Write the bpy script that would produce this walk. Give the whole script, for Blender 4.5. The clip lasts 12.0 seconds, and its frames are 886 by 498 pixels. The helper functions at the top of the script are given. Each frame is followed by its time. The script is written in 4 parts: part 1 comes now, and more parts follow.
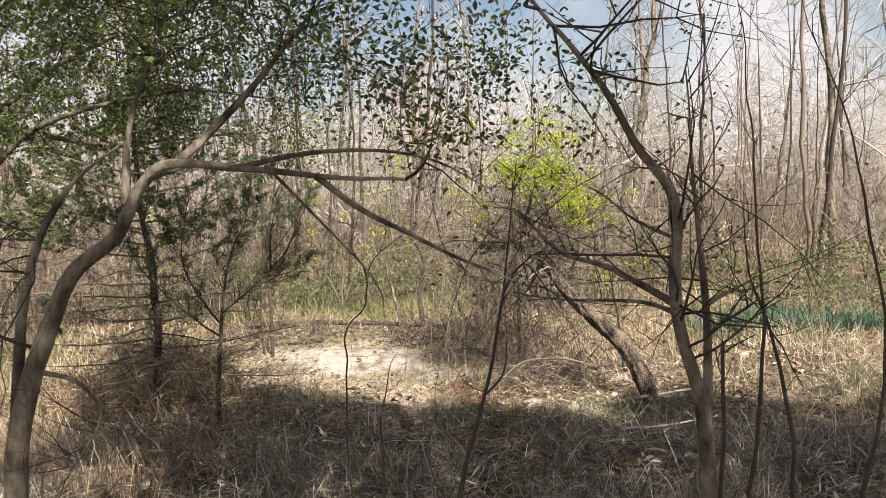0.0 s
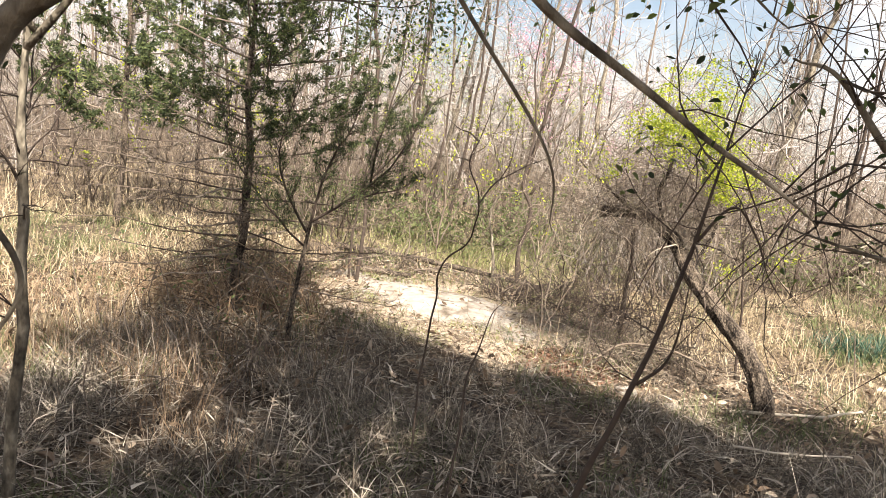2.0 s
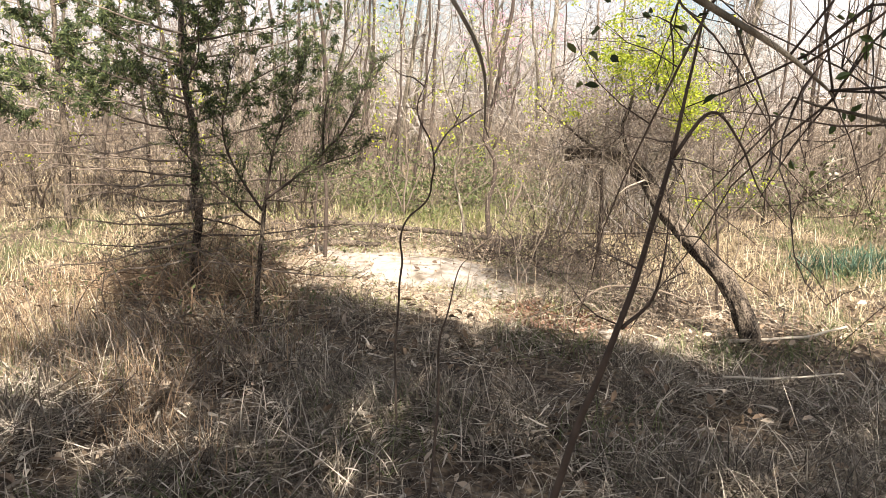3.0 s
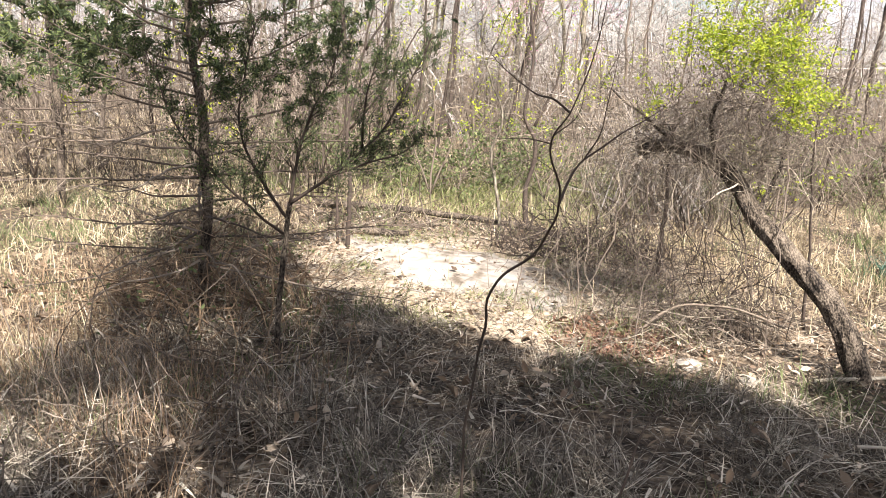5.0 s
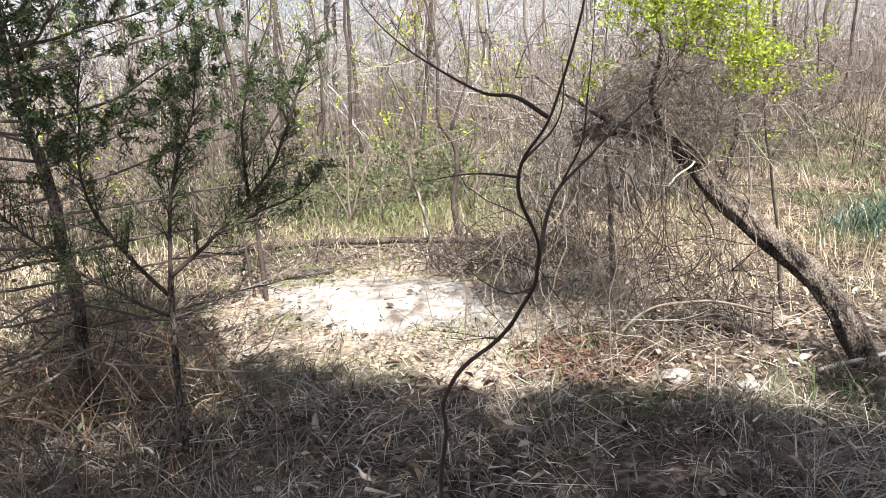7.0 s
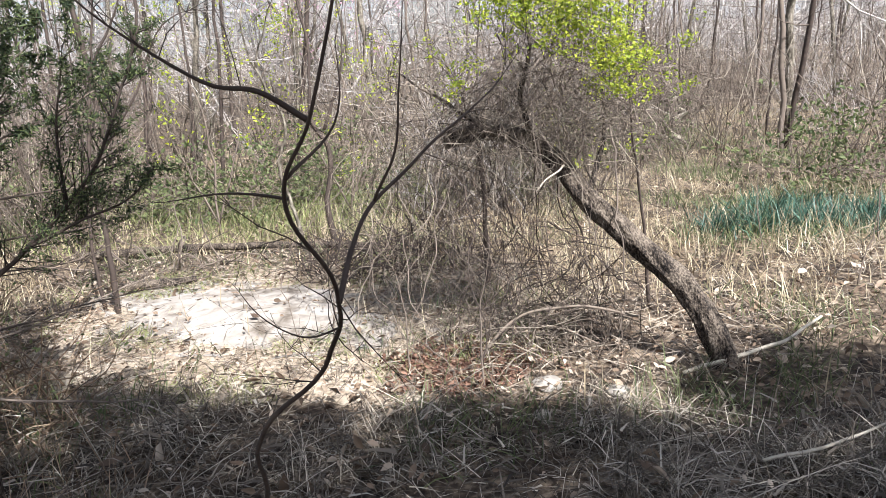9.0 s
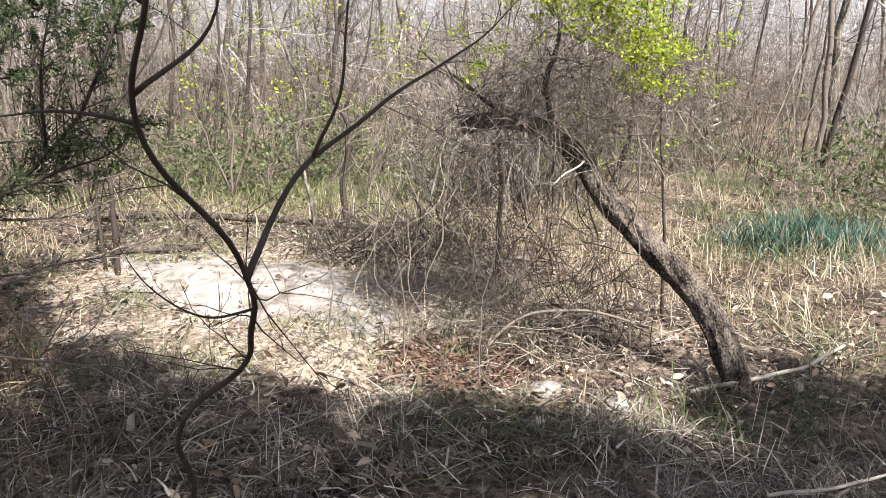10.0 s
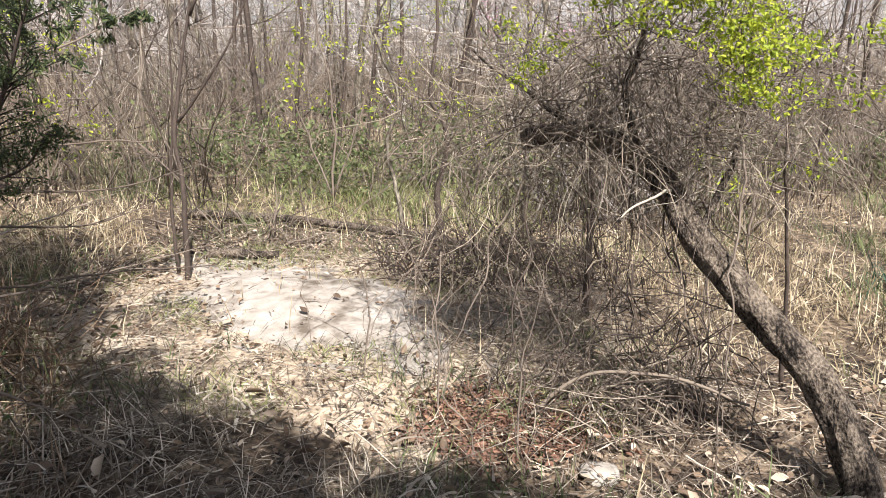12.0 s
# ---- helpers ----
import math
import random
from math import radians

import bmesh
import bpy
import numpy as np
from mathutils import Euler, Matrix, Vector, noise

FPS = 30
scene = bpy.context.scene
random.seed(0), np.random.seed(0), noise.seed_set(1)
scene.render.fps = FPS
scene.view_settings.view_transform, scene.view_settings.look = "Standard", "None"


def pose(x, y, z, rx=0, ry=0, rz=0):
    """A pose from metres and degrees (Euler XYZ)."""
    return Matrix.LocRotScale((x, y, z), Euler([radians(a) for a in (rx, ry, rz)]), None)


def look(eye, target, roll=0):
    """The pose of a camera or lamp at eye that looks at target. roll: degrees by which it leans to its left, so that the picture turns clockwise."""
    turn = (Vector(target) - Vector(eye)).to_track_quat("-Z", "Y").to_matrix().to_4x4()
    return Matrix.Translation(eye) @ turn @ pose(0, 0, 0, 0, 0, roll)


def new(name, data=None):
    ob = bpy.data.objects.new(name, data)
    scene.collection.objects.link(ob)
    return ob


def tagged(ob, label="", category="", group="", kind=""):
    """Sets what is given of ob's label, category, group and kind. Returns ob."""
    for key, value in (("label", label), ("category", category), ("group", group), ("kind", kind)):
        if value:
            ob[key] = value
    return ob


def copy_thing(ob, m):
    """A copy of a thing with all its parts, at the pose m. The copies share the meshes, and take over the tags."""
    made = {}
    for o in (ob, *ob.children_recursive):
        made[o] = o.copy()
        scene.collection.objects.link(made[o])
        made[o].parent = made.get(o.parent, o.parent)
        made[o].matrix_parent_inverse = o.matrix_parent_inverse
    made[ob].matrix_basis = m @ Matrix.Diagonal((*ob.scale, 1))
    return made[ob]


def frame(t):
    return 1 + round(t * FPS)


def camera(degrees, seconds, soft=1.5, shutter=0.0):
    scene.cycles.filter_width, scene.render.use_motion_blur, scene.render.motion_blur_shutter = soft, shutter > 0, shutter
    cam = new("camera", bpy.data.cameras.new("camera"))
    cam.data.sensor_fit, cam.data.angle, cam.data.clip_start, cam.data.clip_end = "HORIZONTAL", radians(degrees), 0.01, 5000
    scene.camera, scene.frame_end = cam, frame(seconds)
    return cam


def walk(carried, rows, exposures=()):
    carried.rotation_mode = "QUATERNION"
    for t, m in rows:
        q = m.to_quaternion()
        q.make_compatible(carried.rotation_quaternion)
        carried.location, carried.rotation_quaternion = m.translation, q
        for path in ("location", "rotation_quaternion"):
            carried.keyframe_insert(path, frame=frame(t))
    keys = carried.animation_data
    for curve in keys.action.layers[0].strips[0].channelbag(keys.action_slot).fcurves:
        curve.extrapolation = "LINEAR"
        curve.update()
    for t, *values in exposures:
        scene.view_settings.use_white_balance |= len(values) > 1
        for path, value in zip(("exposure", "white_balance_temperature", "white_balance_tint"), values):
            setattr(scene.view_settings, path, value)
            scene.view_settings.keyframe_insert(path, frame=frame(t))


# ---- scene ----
cam = camera(63.0, 12.0, soft=0.6)
PATH = [
    (0, (-0.035, 1.897, 1.614), (0.034, 3.887, 1.429), -2.60),
    (0.5, (-0.039, 2.041, 1.565), (0.028, 4.027, 1.339), -1.49),
    (1, (-0.035, 2.189, 1.536), (-0.111, 4.175, 1.315), 2.04),
    (1.5, (-0.063, 2.276, 1.521), (-0.263, 4.248, 1.253), 3.80),
    (2, (-0.121, 2.409, 1.470), (-0.308, 4.375, 1.151), 7.76),
    (2.5, (-0.121, 2.533, 1.437), (-0.257, 4.496, 1.082), 4.55),
    (3, (-0.092, 2.568, 1.423), (-0.198, 4.524, 1.015), 1.55),
    (3.2, (-0.090, 2.604, 1.416), (-0.156, 4.560, 1.005), 1.62),
    (4.8, (-0.401, 3.212, 1.551), (-0.427, 5.160, 1.096), 1.00),
    (5, (-0.404, 3.298, 1.544), (-0.515, 5.226, 1.023), 2.81),
    (5.5, (-0.428, 3.504, 1.521), (-0.657, 5.390, 0.896), 1.73),
    (6, (-0.432, 3.690, 1.527), (-0.558, 5.599, 0.943), -3.62),
    (6.5, (-0.427, 3.794, 1.509), (-0.332, 5.733, 1.028), -4.26),
    (6.7, (-0.416, 3.860, 1.514), (-0.324, 5.791, 1.002), -5.75),
    (8.3, (-0.375, 4.014, 1.518), (-0.434, 5.966, 1.087), -2.00),
    (8.5, (-0.353, 4.037, 1.509), (-0.348, 5.989, 1.074), -1.60),
    (9, (-0.280, 4.094, 1.495), (0.096, 5.986, 0.966), -3.87),
    (9.5, (-0.256, 4.142, 1.475), (0.229, 6.011, 0.953), -2.55),
    (10, (-0.185, 4.229, 1.438), (0.132, 6.126, 0.889), 0.84),
    (10.5, (-0.132, 4.344, 1.416), (0.090, 6.266, 0.906), 1.42),
    (11, (-0.038, 4.519, 1.378), (0.069, 6.451, 0.873), 1.42),
    (11.5, (0.130, 4.640, 1.406), (0.037, 6.565, 0.871), -1.20),
    (12, (0.317, 4.755, 1.433), (0.202, 6.673, 0.875), 0.73),
]
walk(cam, [(t, look(eye, target, roll)) for t, eye, target, roll in PATH],
     [(0, 1.44, 7050, 10), (2.5, 1.86, 7150, 10), (5.5, 1.88, 6450, 10), (8.5, 1.6, 5900, 9), (10.5, 1.58, 6200, 10), (12, 1.44, 6350, 10)])

# ---- daylight ----
SUN_EL, SUN_AZ = radians(47), (-0.36, 0.93)          # elevation, heading of the shadows on the ground
world = bpy.data.worlds.new("sky")
scene.world = world
world.use_nodes = True
wn = world.node_tree
sky = wn.nodes.new("ShaderNodeTexSky")
sky.sky_type = "NISHITA"
sky.sun_disc = False
sky.sun_elevation = SUN_EL
sky.sun_rotation = math.atan2(-SUN_AZ[0], -SUN_AZ[1])
sky.dust_density = 2.0
cl = wn.nodes.new("ShaderNodeTexNoise")
cl.inputs["Scale"].default_value = 2.6
cl.inputs["Detail"].default_value = 6
ramp = wn.nodes.new("ShaderNodeValToRGB")
ramp.color_ramp.elements[0].position, ramp.color_ramp.elements[1].position = 0.42, 0.62
mixc = wn.nodes.new("ShaderNodeMixRGB")
mixc.inputs[2].default_value = (6.3, 6.5, 7.1, 1)
tc = wn.nodes.new("ShaderNodeTexCoord")
wn.links.new(tc.outputs["Generated"], cl.inputs["Vector"])
wn.links.new(cl.outputs["Fac"], ramp.inputs["Fac"])
wn.links.new(ramp.outputs["Color"], mixc.inputs[0])
wn.links.new(sky.outputs["Color"], mixc.inputs[1])
wn.links.new(mixc.outputs[0], wn.nodes["Background"].inputs["Color"])
wn.nodes["Background"].inputs["Strength"].default_value = 0.051
sun_data = bpy.data.lights.new("sun", "SUN")
sun_data.energy, sun_data.angle, sun_data.color = 5.0, radians(0.53), (1.0, 0.965, 0.91)
sun = new("sun", sun_data)
flat = Vector((SUN_AZ[0], SUN_AZ[1], 0)).normalized()
SHADOW = flat / math.tan(SUN_EL)                       # shift of a shadow for each metre of height
sun.matrix_world = look((6, -14, 20), Vector((6, -14, 20)) + flat * math.cos(SUN_EL) - Vector((0, 0, math.sin(SUN_EL))))

# ---- materials ----


def material(name, stops, rough=0.85, scale=9.0, bump=0.25, island=0.6, translucent=0.0, stretch=(1, 1, 1), spec=0.25):
    """Colours along a ramp, chosen by noise at two scales and by a random number for each piece."""
    m = bpy.data.materials.new(name)
    m.use_nodes = True
    t = m.node_tree
    bsdf = t.nodes["Principled BSDF"]
    bsdf.inputs["Roughness"].default_value = rough
    bsdf.inputs["Specular IOR Level"].default_value = spec
    co = t.nodes.new("ShaderNodeTexCoord")
    mp = t.nodes.new("ShaderNodeMapping")
    mp.inputs["Scale"].default_value = stretch
    t.links.new(co.outputs["Object"], mp.inputs["Vector"])
    big, small = t.nodes.new("ShaderNodeTexNoise"), t.nodes.new("ShaderNodeTexNoise")
    for n, s, d in ((big, scale * 0.12, 4), (small, scale, 6)):
        n.inputs["Scale"].default_value, n.inputs["Detail"].default_value = s, d
        t.links.new(mp.outputs["Vector"], n.inputs["Vector"])
    geo = t.nodes.new("ShaderNodeNewGeometry")

    def calc(op, a, b):
        n = t.nodes.new("ShaderNodeMath")
        n.operation = op
        for k, v in enumerate((a, b)):
            if isinstance(v, (int, float)):
                n.inputs[k].default_value = v
            else:
                t.links.new(v, n.inputs[k])
        return n.outputs[0]
    mix = calc("ADD", calc("MULTIPLY", big.outputs["Fac"], 0.45), calc("MULTIPLY", small.outputs["Fac"], 0.55))
    spread = calc("ADD", calc("MULTIPLY", calc("SUBTRACT", mix, 0.5), 2.2), 0.5)
    fac = calc("ADD", calc("MULTIPLY", spread, 1 - island), calc("MULTIPLY", geo.outputs["Random Per Island"], island))
    rp = t.nodes.new("ShaderNodeValToRGB")
    el = rp.color_ramp.elements
    for k, (p, c) in enumerate(stops):
        e = el[k] if k < 2 else el.new(p)
        e.position, e.color = p, (*c, 1)
    t.links.new(fac, rp.inputs["Fac"])
    t.links.new(rp.outputs["Color"], bsdf.inputs["Base Color"])
    if bump:
        b = t.nodes.new("ShaderNodeBump")
        b.inputs["Strength"].default_value, b.inputs["Distance"].default_value = bump, 0.02
        t.links.new(small.outputs["Fac"], b.inputs["Height"])
        t.links.new(b.outputs["Normal"], bsdf.inputs["Normal"])
    if translucent:
        tr = t.nodes.new("ShaderNodeBsdfTranslucent")
        ms = t.nodes.new("ShaderNodeMixShader")
        ms.inputs[0].default_value = translucent
        t.links.new(rp.outputs["Color"], tr.inputs["Color"])
        t.links.new(bsdf.outputs[0], ms.inputs[1])
        t.links.new(tr.outputs[0], ms.inputs[2])
        t.links.new(ms.outputs[0], t.nodes["Material Output"].inputs["Surface"])
    return m


M_SOIL = material("leafy soil", [(0.2, (0.014, 0.010, 0.0075)), (0.85, (0.30, 0.225, 0.155)), (0.5, (0.075, 0.053, 0.037))], 0.95, 26, 1.0, 0.0)
M_SAND = material("pale sand", [(0.2, (0.11, 0.086, 0.066)), (0.88, (0.40, 0.365, 0.33)), (0.46, (0.27, 0.233, 0.198))], 0.95, 11, 0.7, 0.0)
M_CLAY = material("sandy soil", [(0.2, (0.12, 0.085, 0.06)), (0.85, (0.50, 0.42, 0.325)), (0.5, (0.32, 0.25, 0.18))], 0.95, 24, 0.9, 0.0)
# straw in shade: the grey of skylight is put into its colour
M_SHADE_STRAW = material("dry straw greyed for shade", [(0.0, (0.022, 0.016, 0.012)), (1.0, (0.72, 0.64, 0.53)), (0.64, (0.22, 0.178, 0.138))], 0.7, 6, 0, 0.85, 0.15)
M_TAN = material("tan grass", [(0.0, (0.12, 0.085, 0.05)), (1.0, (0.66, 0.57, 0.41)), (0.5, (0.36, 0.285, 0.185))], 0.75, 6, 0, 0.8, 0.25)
M_BROWN = material("brown standing weeds", [(0.0, (0.07, 0.042, 0.026)), (1.0, (0.50, 0.37, 0.25)), (0.5, (0.22, 0.145, 0.092))], 0.8, 6, 0, 0.85, 0.15)
M_GREEN = material("green grass", [(0.0, (0.045, 0.065, 0.028)), (1.0, (0.21, 0.225, 0.10)), (0.5, (0.11, 0.13, 0.055))], 0.65, 6, 0, 0.7, 0.3)
M_LITTER = material("dead leaves", [(0.0, (0.05, 0.03, 0.02)), (1.0, (0.54, 0.45, 0.355)), (0.55, (0.25, 0.175, 0.12))], 0.7, 30, 0.2, 0.85, 0.15)
M_RUST = material("rotted red leaves", [(0.0, (0.06, 0.028, 0.018)), (1.0, (0.30, 0.17, 0.115)), (0.5, (0.15, 0.08, 0.055))], 0.8, 30, 0.2, 0.8, 0.1)
M_BARK = material("rough bark", [(0.3, (0.014, 0.010, 0.008)), (0.8, (0.22, 0.175, 0.135)), (0.5, (0.085, 0.065, 0.05))], 0.9, 115, 1.0, 0.0, 0, (1, 1, 0.6))
M_SMOOTH = material("smooth grey bark", [(0.25, (0.03, 0.024, 0.018)), (0.8, (0.27, 0.235, 0.185)), (0.5, (0.11, 0.092, 0.07))], 0.85, 38, 1.0, 0.0, 0, (1, 1, 0.5))
M_TWIG = material("brown twigs", [(0.0, (0.05, 0.037, 0.03)), (1.0, (0.30, 0.245, 0.20)), (0.5, (0.13, 0.10, 0.08))], 0.85, 12, 0, 0.85)
M_DARK = material("dark shoots", [(0.0, (0.022, 0.016, 0.013)), (1.0, (0.115, 0.084, 0.066)), (0.5, (0.052, 0.038, 0.031))], 0.8, 30, 0.3, 0.4)
M_VINE = material("dry vines", [(0.0, (0.04, 0.03, 0.024)), (1.0, (0.46, 0.39, 0.31)), (0.6, (0.17, 0.134, 0.105))], 0.85, 12, 0, 0.9)
M_PALE = material("pale stems", [(0.1, (0.20, 0.165, 0.125)), (0.9, (0.55, 0.49, 0.41)), (0.5, (0.38, 0.33, 0.265))], 0.8, 20, 0.3, 0.4)
M_FAR = material("far bare woods", [(0.0, (0.10, 0.085, 0.08)), (1.0, (0.60, 0.55, 0.51)), (0.5, (0.29, 0.255, 0.235))], 0.9, 2, 0, 0.9)
M_FRESH = material("fresh low grass", [(0.0, (0.10, 0.11, 0.045)), (1.0, (0.38, 0.385, 0.17)), (0.5, (0.22, 0.235, 0.095))], 0.65, 6, 0, 0.7, 0.35)
M_LEAF = material("fresh spring leaves", [(0.0, (0.10, 0.15, 0.02)), (1.0, (0.55, 0.57, 0.06)), (0.5, (0.31, 0.37, 0.04))], 0.55, 10, 0, 0.85, 0.45)
M_EVER = material("evergreen leaves", [(0.0, (0.022, 0.04, 0.014)), (1.0, (0.22, 0.27, 0.07)), (0.5, (0.08, 0.115, 0.032))], 0.5, 10, 0, 0.85, 0.35, spec=0.4)
M_CEDAR = material("cedar sprays", [(0.0, (0.016, 0.026, 0.014)), (1.0, (0.15, 0.175, 0.065)), (0.5, (0.052, 0.07, 0.03))], 0.7, 10, 0, 0.85, 0.2)
M_BLADE = material("blue green leaf blades", [(0.0, (0.02, 0.05, 0.035)), (1.0, (0.11, 0.19, 0.13)), (0.5, (0.042, 0.088, 0.058))], 0.5, 10, 0, 0.85, 0.25, spec=0.4)
M_PINK = material("pink blossom", [(0.0, (0.40, 0.20, 0.28)), (1.0, (0.66, 0.42, 0.50))], 0.7, 10, 0, 0.8, 0.3)
M_ROCK = material("pale stone", [(0.1, (0.20, 0.175, 0.15)), (0.9, (0.36, 0.325, 0.285))], 0.85, 18, 0.6, 0.0)

# ---- mesh helpers ----
rnd = random.Random(7)
JOINED = ("twig_growth", "foliage", "vine_growth", "blossom", "leaf_blade_mass", "brush")
gen = np.random.default_rng(11)


def mesh_part(name, verts, faces, mat, parent=None, label="", smooth=True):
    me = bpy.data.meshes.new(name)
    me.from_pydata(verts if isinstance(verts, list) else verts.tolist(), [], faces if isinstance(faces, list) else faces.tolist())
    me.materials.append(mat)
    if smooth:
        me.polygons.foreach_set("use_smooth", [True] * len(me.polygons))
    me.update()
    ob = new(name, me)
    if parent is not None:
        ob.parent = parent
    return tagged(ob, label, "", "", "stuff" if name in JOINED else "")


def thing(name, label, category, x=0.0, y=0.0, z=0.0, group=""):
    ob = new(name)
    ob.location = (x, y, z)
    ob.empty_display_size = 0.1
    return tagged(ob, label, category, group)


def bumps(x, y):
    """Height of the ground."""
    z = 0.035 * noise.noise((x * 0.9, y * 0.9, 0.3)) + 0.012 * noise.noise((x * 3.7, y * 3.7, 1.7))
    far = max(0.0, math.hypot(x, y) - 34)
    return z + far * far * 0.0003 if far < 60 else z + 1.08 + (far - 60) * 0.02


class Tubes:
    """Collects tapered tubes into one mesh."""

    def __init__(self):
        self.v, self.f = [], []

    def tube(self, pts, r0, r1, sides=4, lumps=0.0):
        n, base = len(pts), len(self.v)
        if n < 2:
            return
        side = None
        for i, p in enumerate(pts):
            d = (pts[min(i + 1, n - 1)] - pts[max(i - 1, 0)])
            d = d.normalized() if d.length > 1e-9 else Vector((0, 0, 1))
            if side is None:
                side = d.orthogonal().normalized()
            side = (side - d * side.dot(d))
            side = side.normalized() if side.length > 1e-6 else d.orthogonal().normalized()
            up = d.cross(side)
            r = r0 + (r1 - r0) * i / (n - 1)
            for k in range(sides):
                a = 2 * math.pi * k / sides
                q = r * (1 + lumps * noise.noise(Vector((p.x * 9 + math.cos(a) * 2.6, p.y * 9 + math.sin(a) * 2.6, p.z * 6)))) if lumps else r
                self.v.append(tuple(p + side * (math.cos(a) * q) + up * (math.sin(a) * q)))
        for i in range(n - 1):
            for k in range(sides):
                a, b = base + i * sides + k, base + i * sides + (k + 1) % sides
                self.f.append((a, b, b + sides, a + sides))
        self.f.append(tuple(base + (n - 1) * sides + k for k in range(sides)))
        self.f.append(tuple(base + k for k in reversed(range(sides))))

    def done(self, name, mat, parent=None, label=""):
        return mesh_part(name, self.v, self.f, mat, parent, label)


def smooth_path(ctrl, per=5, wobble=0.0):
    """Points along a soft curve through the control points."""
    c = [Vector(p) for p in ctrl]
    c = [c[0] * 2 - c[1]] + c + [c[-1] * 2 - c[-2]]
    out = []
    for i in range(1, len(c) - 2):
        for k in range(per):
            t = k / per
            a, b, d, e = c[i - 1], c[i], c[i + 1], c[i + 2]
            p = 0.5 * (2 * b + (d - a) * t + (2 * a - 5 * b + 4 * d - e) * t * t + (3 * b - a - 3 * d + e) * t ** 3)
            if wobble:
                p = p + wobble * noise.noise_vector(p * 7)
            out.append(p)
    out.append(c[-2].copy())
    return out


def rand_dir(up=0.0):
    d = Vector((rnd.gauss(0, 1), rnd.gauss(0, 1), rnd.gauss(0, 1) + up))
    return d.normalized()


def grow(tubes, start, d, length, r, level, kids=4, bend=0.35, up=0.25, ends=None, sides=3, ratio=0.55):
    """A twig with side twigs."""
    segs = 3 + min(level, 2)
    p, pts = start.copy(), [start.copy()]
    for _ in range(segs):
        d = (d + rand_dir(up) * bend).normalized()
        p = p + d * (length / segs)
        pts.append(p.copy())
    tubes.tube(pts, r, r * 0.35, sides)
    if ends is not None:
        ends.extend((pts[-1], pts[-2]))
    if level > 0:
        for _ in range(kids):
            k = rnd.randint(1, segs)
            side = rand_dir(0.2)
            grow(tubes, pts[k], (d * 0.7 + side).normalized(), length * ratio * rnd.uniform(0.7, 1.2), r * 0.55, level - 1, kids, bend, up, ends, 3, ratio)
    return pts


def blades(points, length, width, lean, curl, segs=3):
    """Grass blades at points (n x 3); lean: 0 upright to 1 lying; arrays or numbers."""
    n = len(points)
    az = gen.uniform(0, 2 * np.pi, n)
    length = np.broadcast_to(length, n) * gen.uniform(0.6, 1.3, n)
    tilt = np.clip(np.broadcast_to(lean, n) + gen.normal(0, 0.16, n), 0.02, 1.05) * (np.pi / 2)
    width = np.broadcast_to(width, n) * gen.uniform(0.6, 1.4, n)
    h = np.stack([np.cos(az), np.sin(az), 0 * az], 1)
    turn = az + np.pi / 2 + gen.normal(0, 0.5, n)
    s = np.stack([np.cos(turn), np.sin(turn), gen.normal(0, 0.35, n)], 1)
    v = np.zeros((n, 2 * segs + 1, 3))
    p = np.array(points, dtype=float)
    for k in range(segs + 1):
        w = (width * (1 - 0.75 * k / segs))[:, None] * 0.5
        if k < segs:
            v[:, 2 * k], v[:, 2 * k + 1] = p - s * w, p + s * w
            a = np.clip(tilt + curl * (k + 0.5) / segs * gen.uniform(0.2, 1.2, n), 0, 1.75)
            step = h * np.sin(a)[:, None] + np.array([0, 0, 1.0]) * np.cos(a)[:, None]
            p = p + step * (length / segs)[:, None]
        else:
            v[:, 2 * segs] = p
    m = 2 * segs + 1
    base = (np.arange(n) * m)[:, None]
    quads = [np.concatenate([base + 2 * k, base + 2 * k + 1, base + 2 * k + 3, base + 2 * k + 2], 1) for k in range(segs - 1)]
    tips = np.concatenate([base + 2 * segs - 2, base + 2 * segs - 1, base + 2 * segs], 1)
    faces = [f for q in quads for f in q.tolist()] + tips.tolist()
    return v.reshape(-1, 3), faces


def leaves(centres, size, flat_=0.0, wide=0.5):
    """Small pointed leaves, folded along the middle."""
    n = len(centres)
    c = np.array(centres, dtype=float)
    size = np.broadcast_to(size, n) * gen.uniform(0.55, 1.35, n)
    a = gen.normal(0, 1, (n, 3))
    a[:, 2] *= 1 - flat_
    a /= np.linalg.norm(a, axis=1)[:, None]
    b = gen.normal(0, 1, (n, 3))
    b[:, 2] *= 1 - flat_
    b -= a * (a * b).sum(1)[:, None]
    b /= np.linalg.norm(b, axis=1)[:, None]
    u = np.cross(a, b)
    u *= np.where(u[:, 2:3] < 0, -1, 1)
    L, W = size[:, None], size[:, None] * wide
    fold = W * gen.uniform(0.1, 0.5, n)[:, None]
    v = np.stack([c - a * L * 0.5, c - a * L * 0.12 + b * W * 0.5 + u * fold, c + a * L * 0.22 + b * W * 0.42 + u * fold, c + a * L * 0.5 + u * fold * gen.normal(0, 1, n)[:, None],
                  c + a * L * 0.22 - b * W * 0.42 + u * fold, c - a * L * 0.12 - b * W * 0.5 + u * fold], 1)
    base = (np.arange(n) * 6)[:, None]
    f = np.concatenate([np.concatenate([base, base + 1, base + 2, base + 3], 1), np.concatenate([base, base + 3, base + 4, base + 5], 1)], 0)
    return v.reshape(-1, 3), f


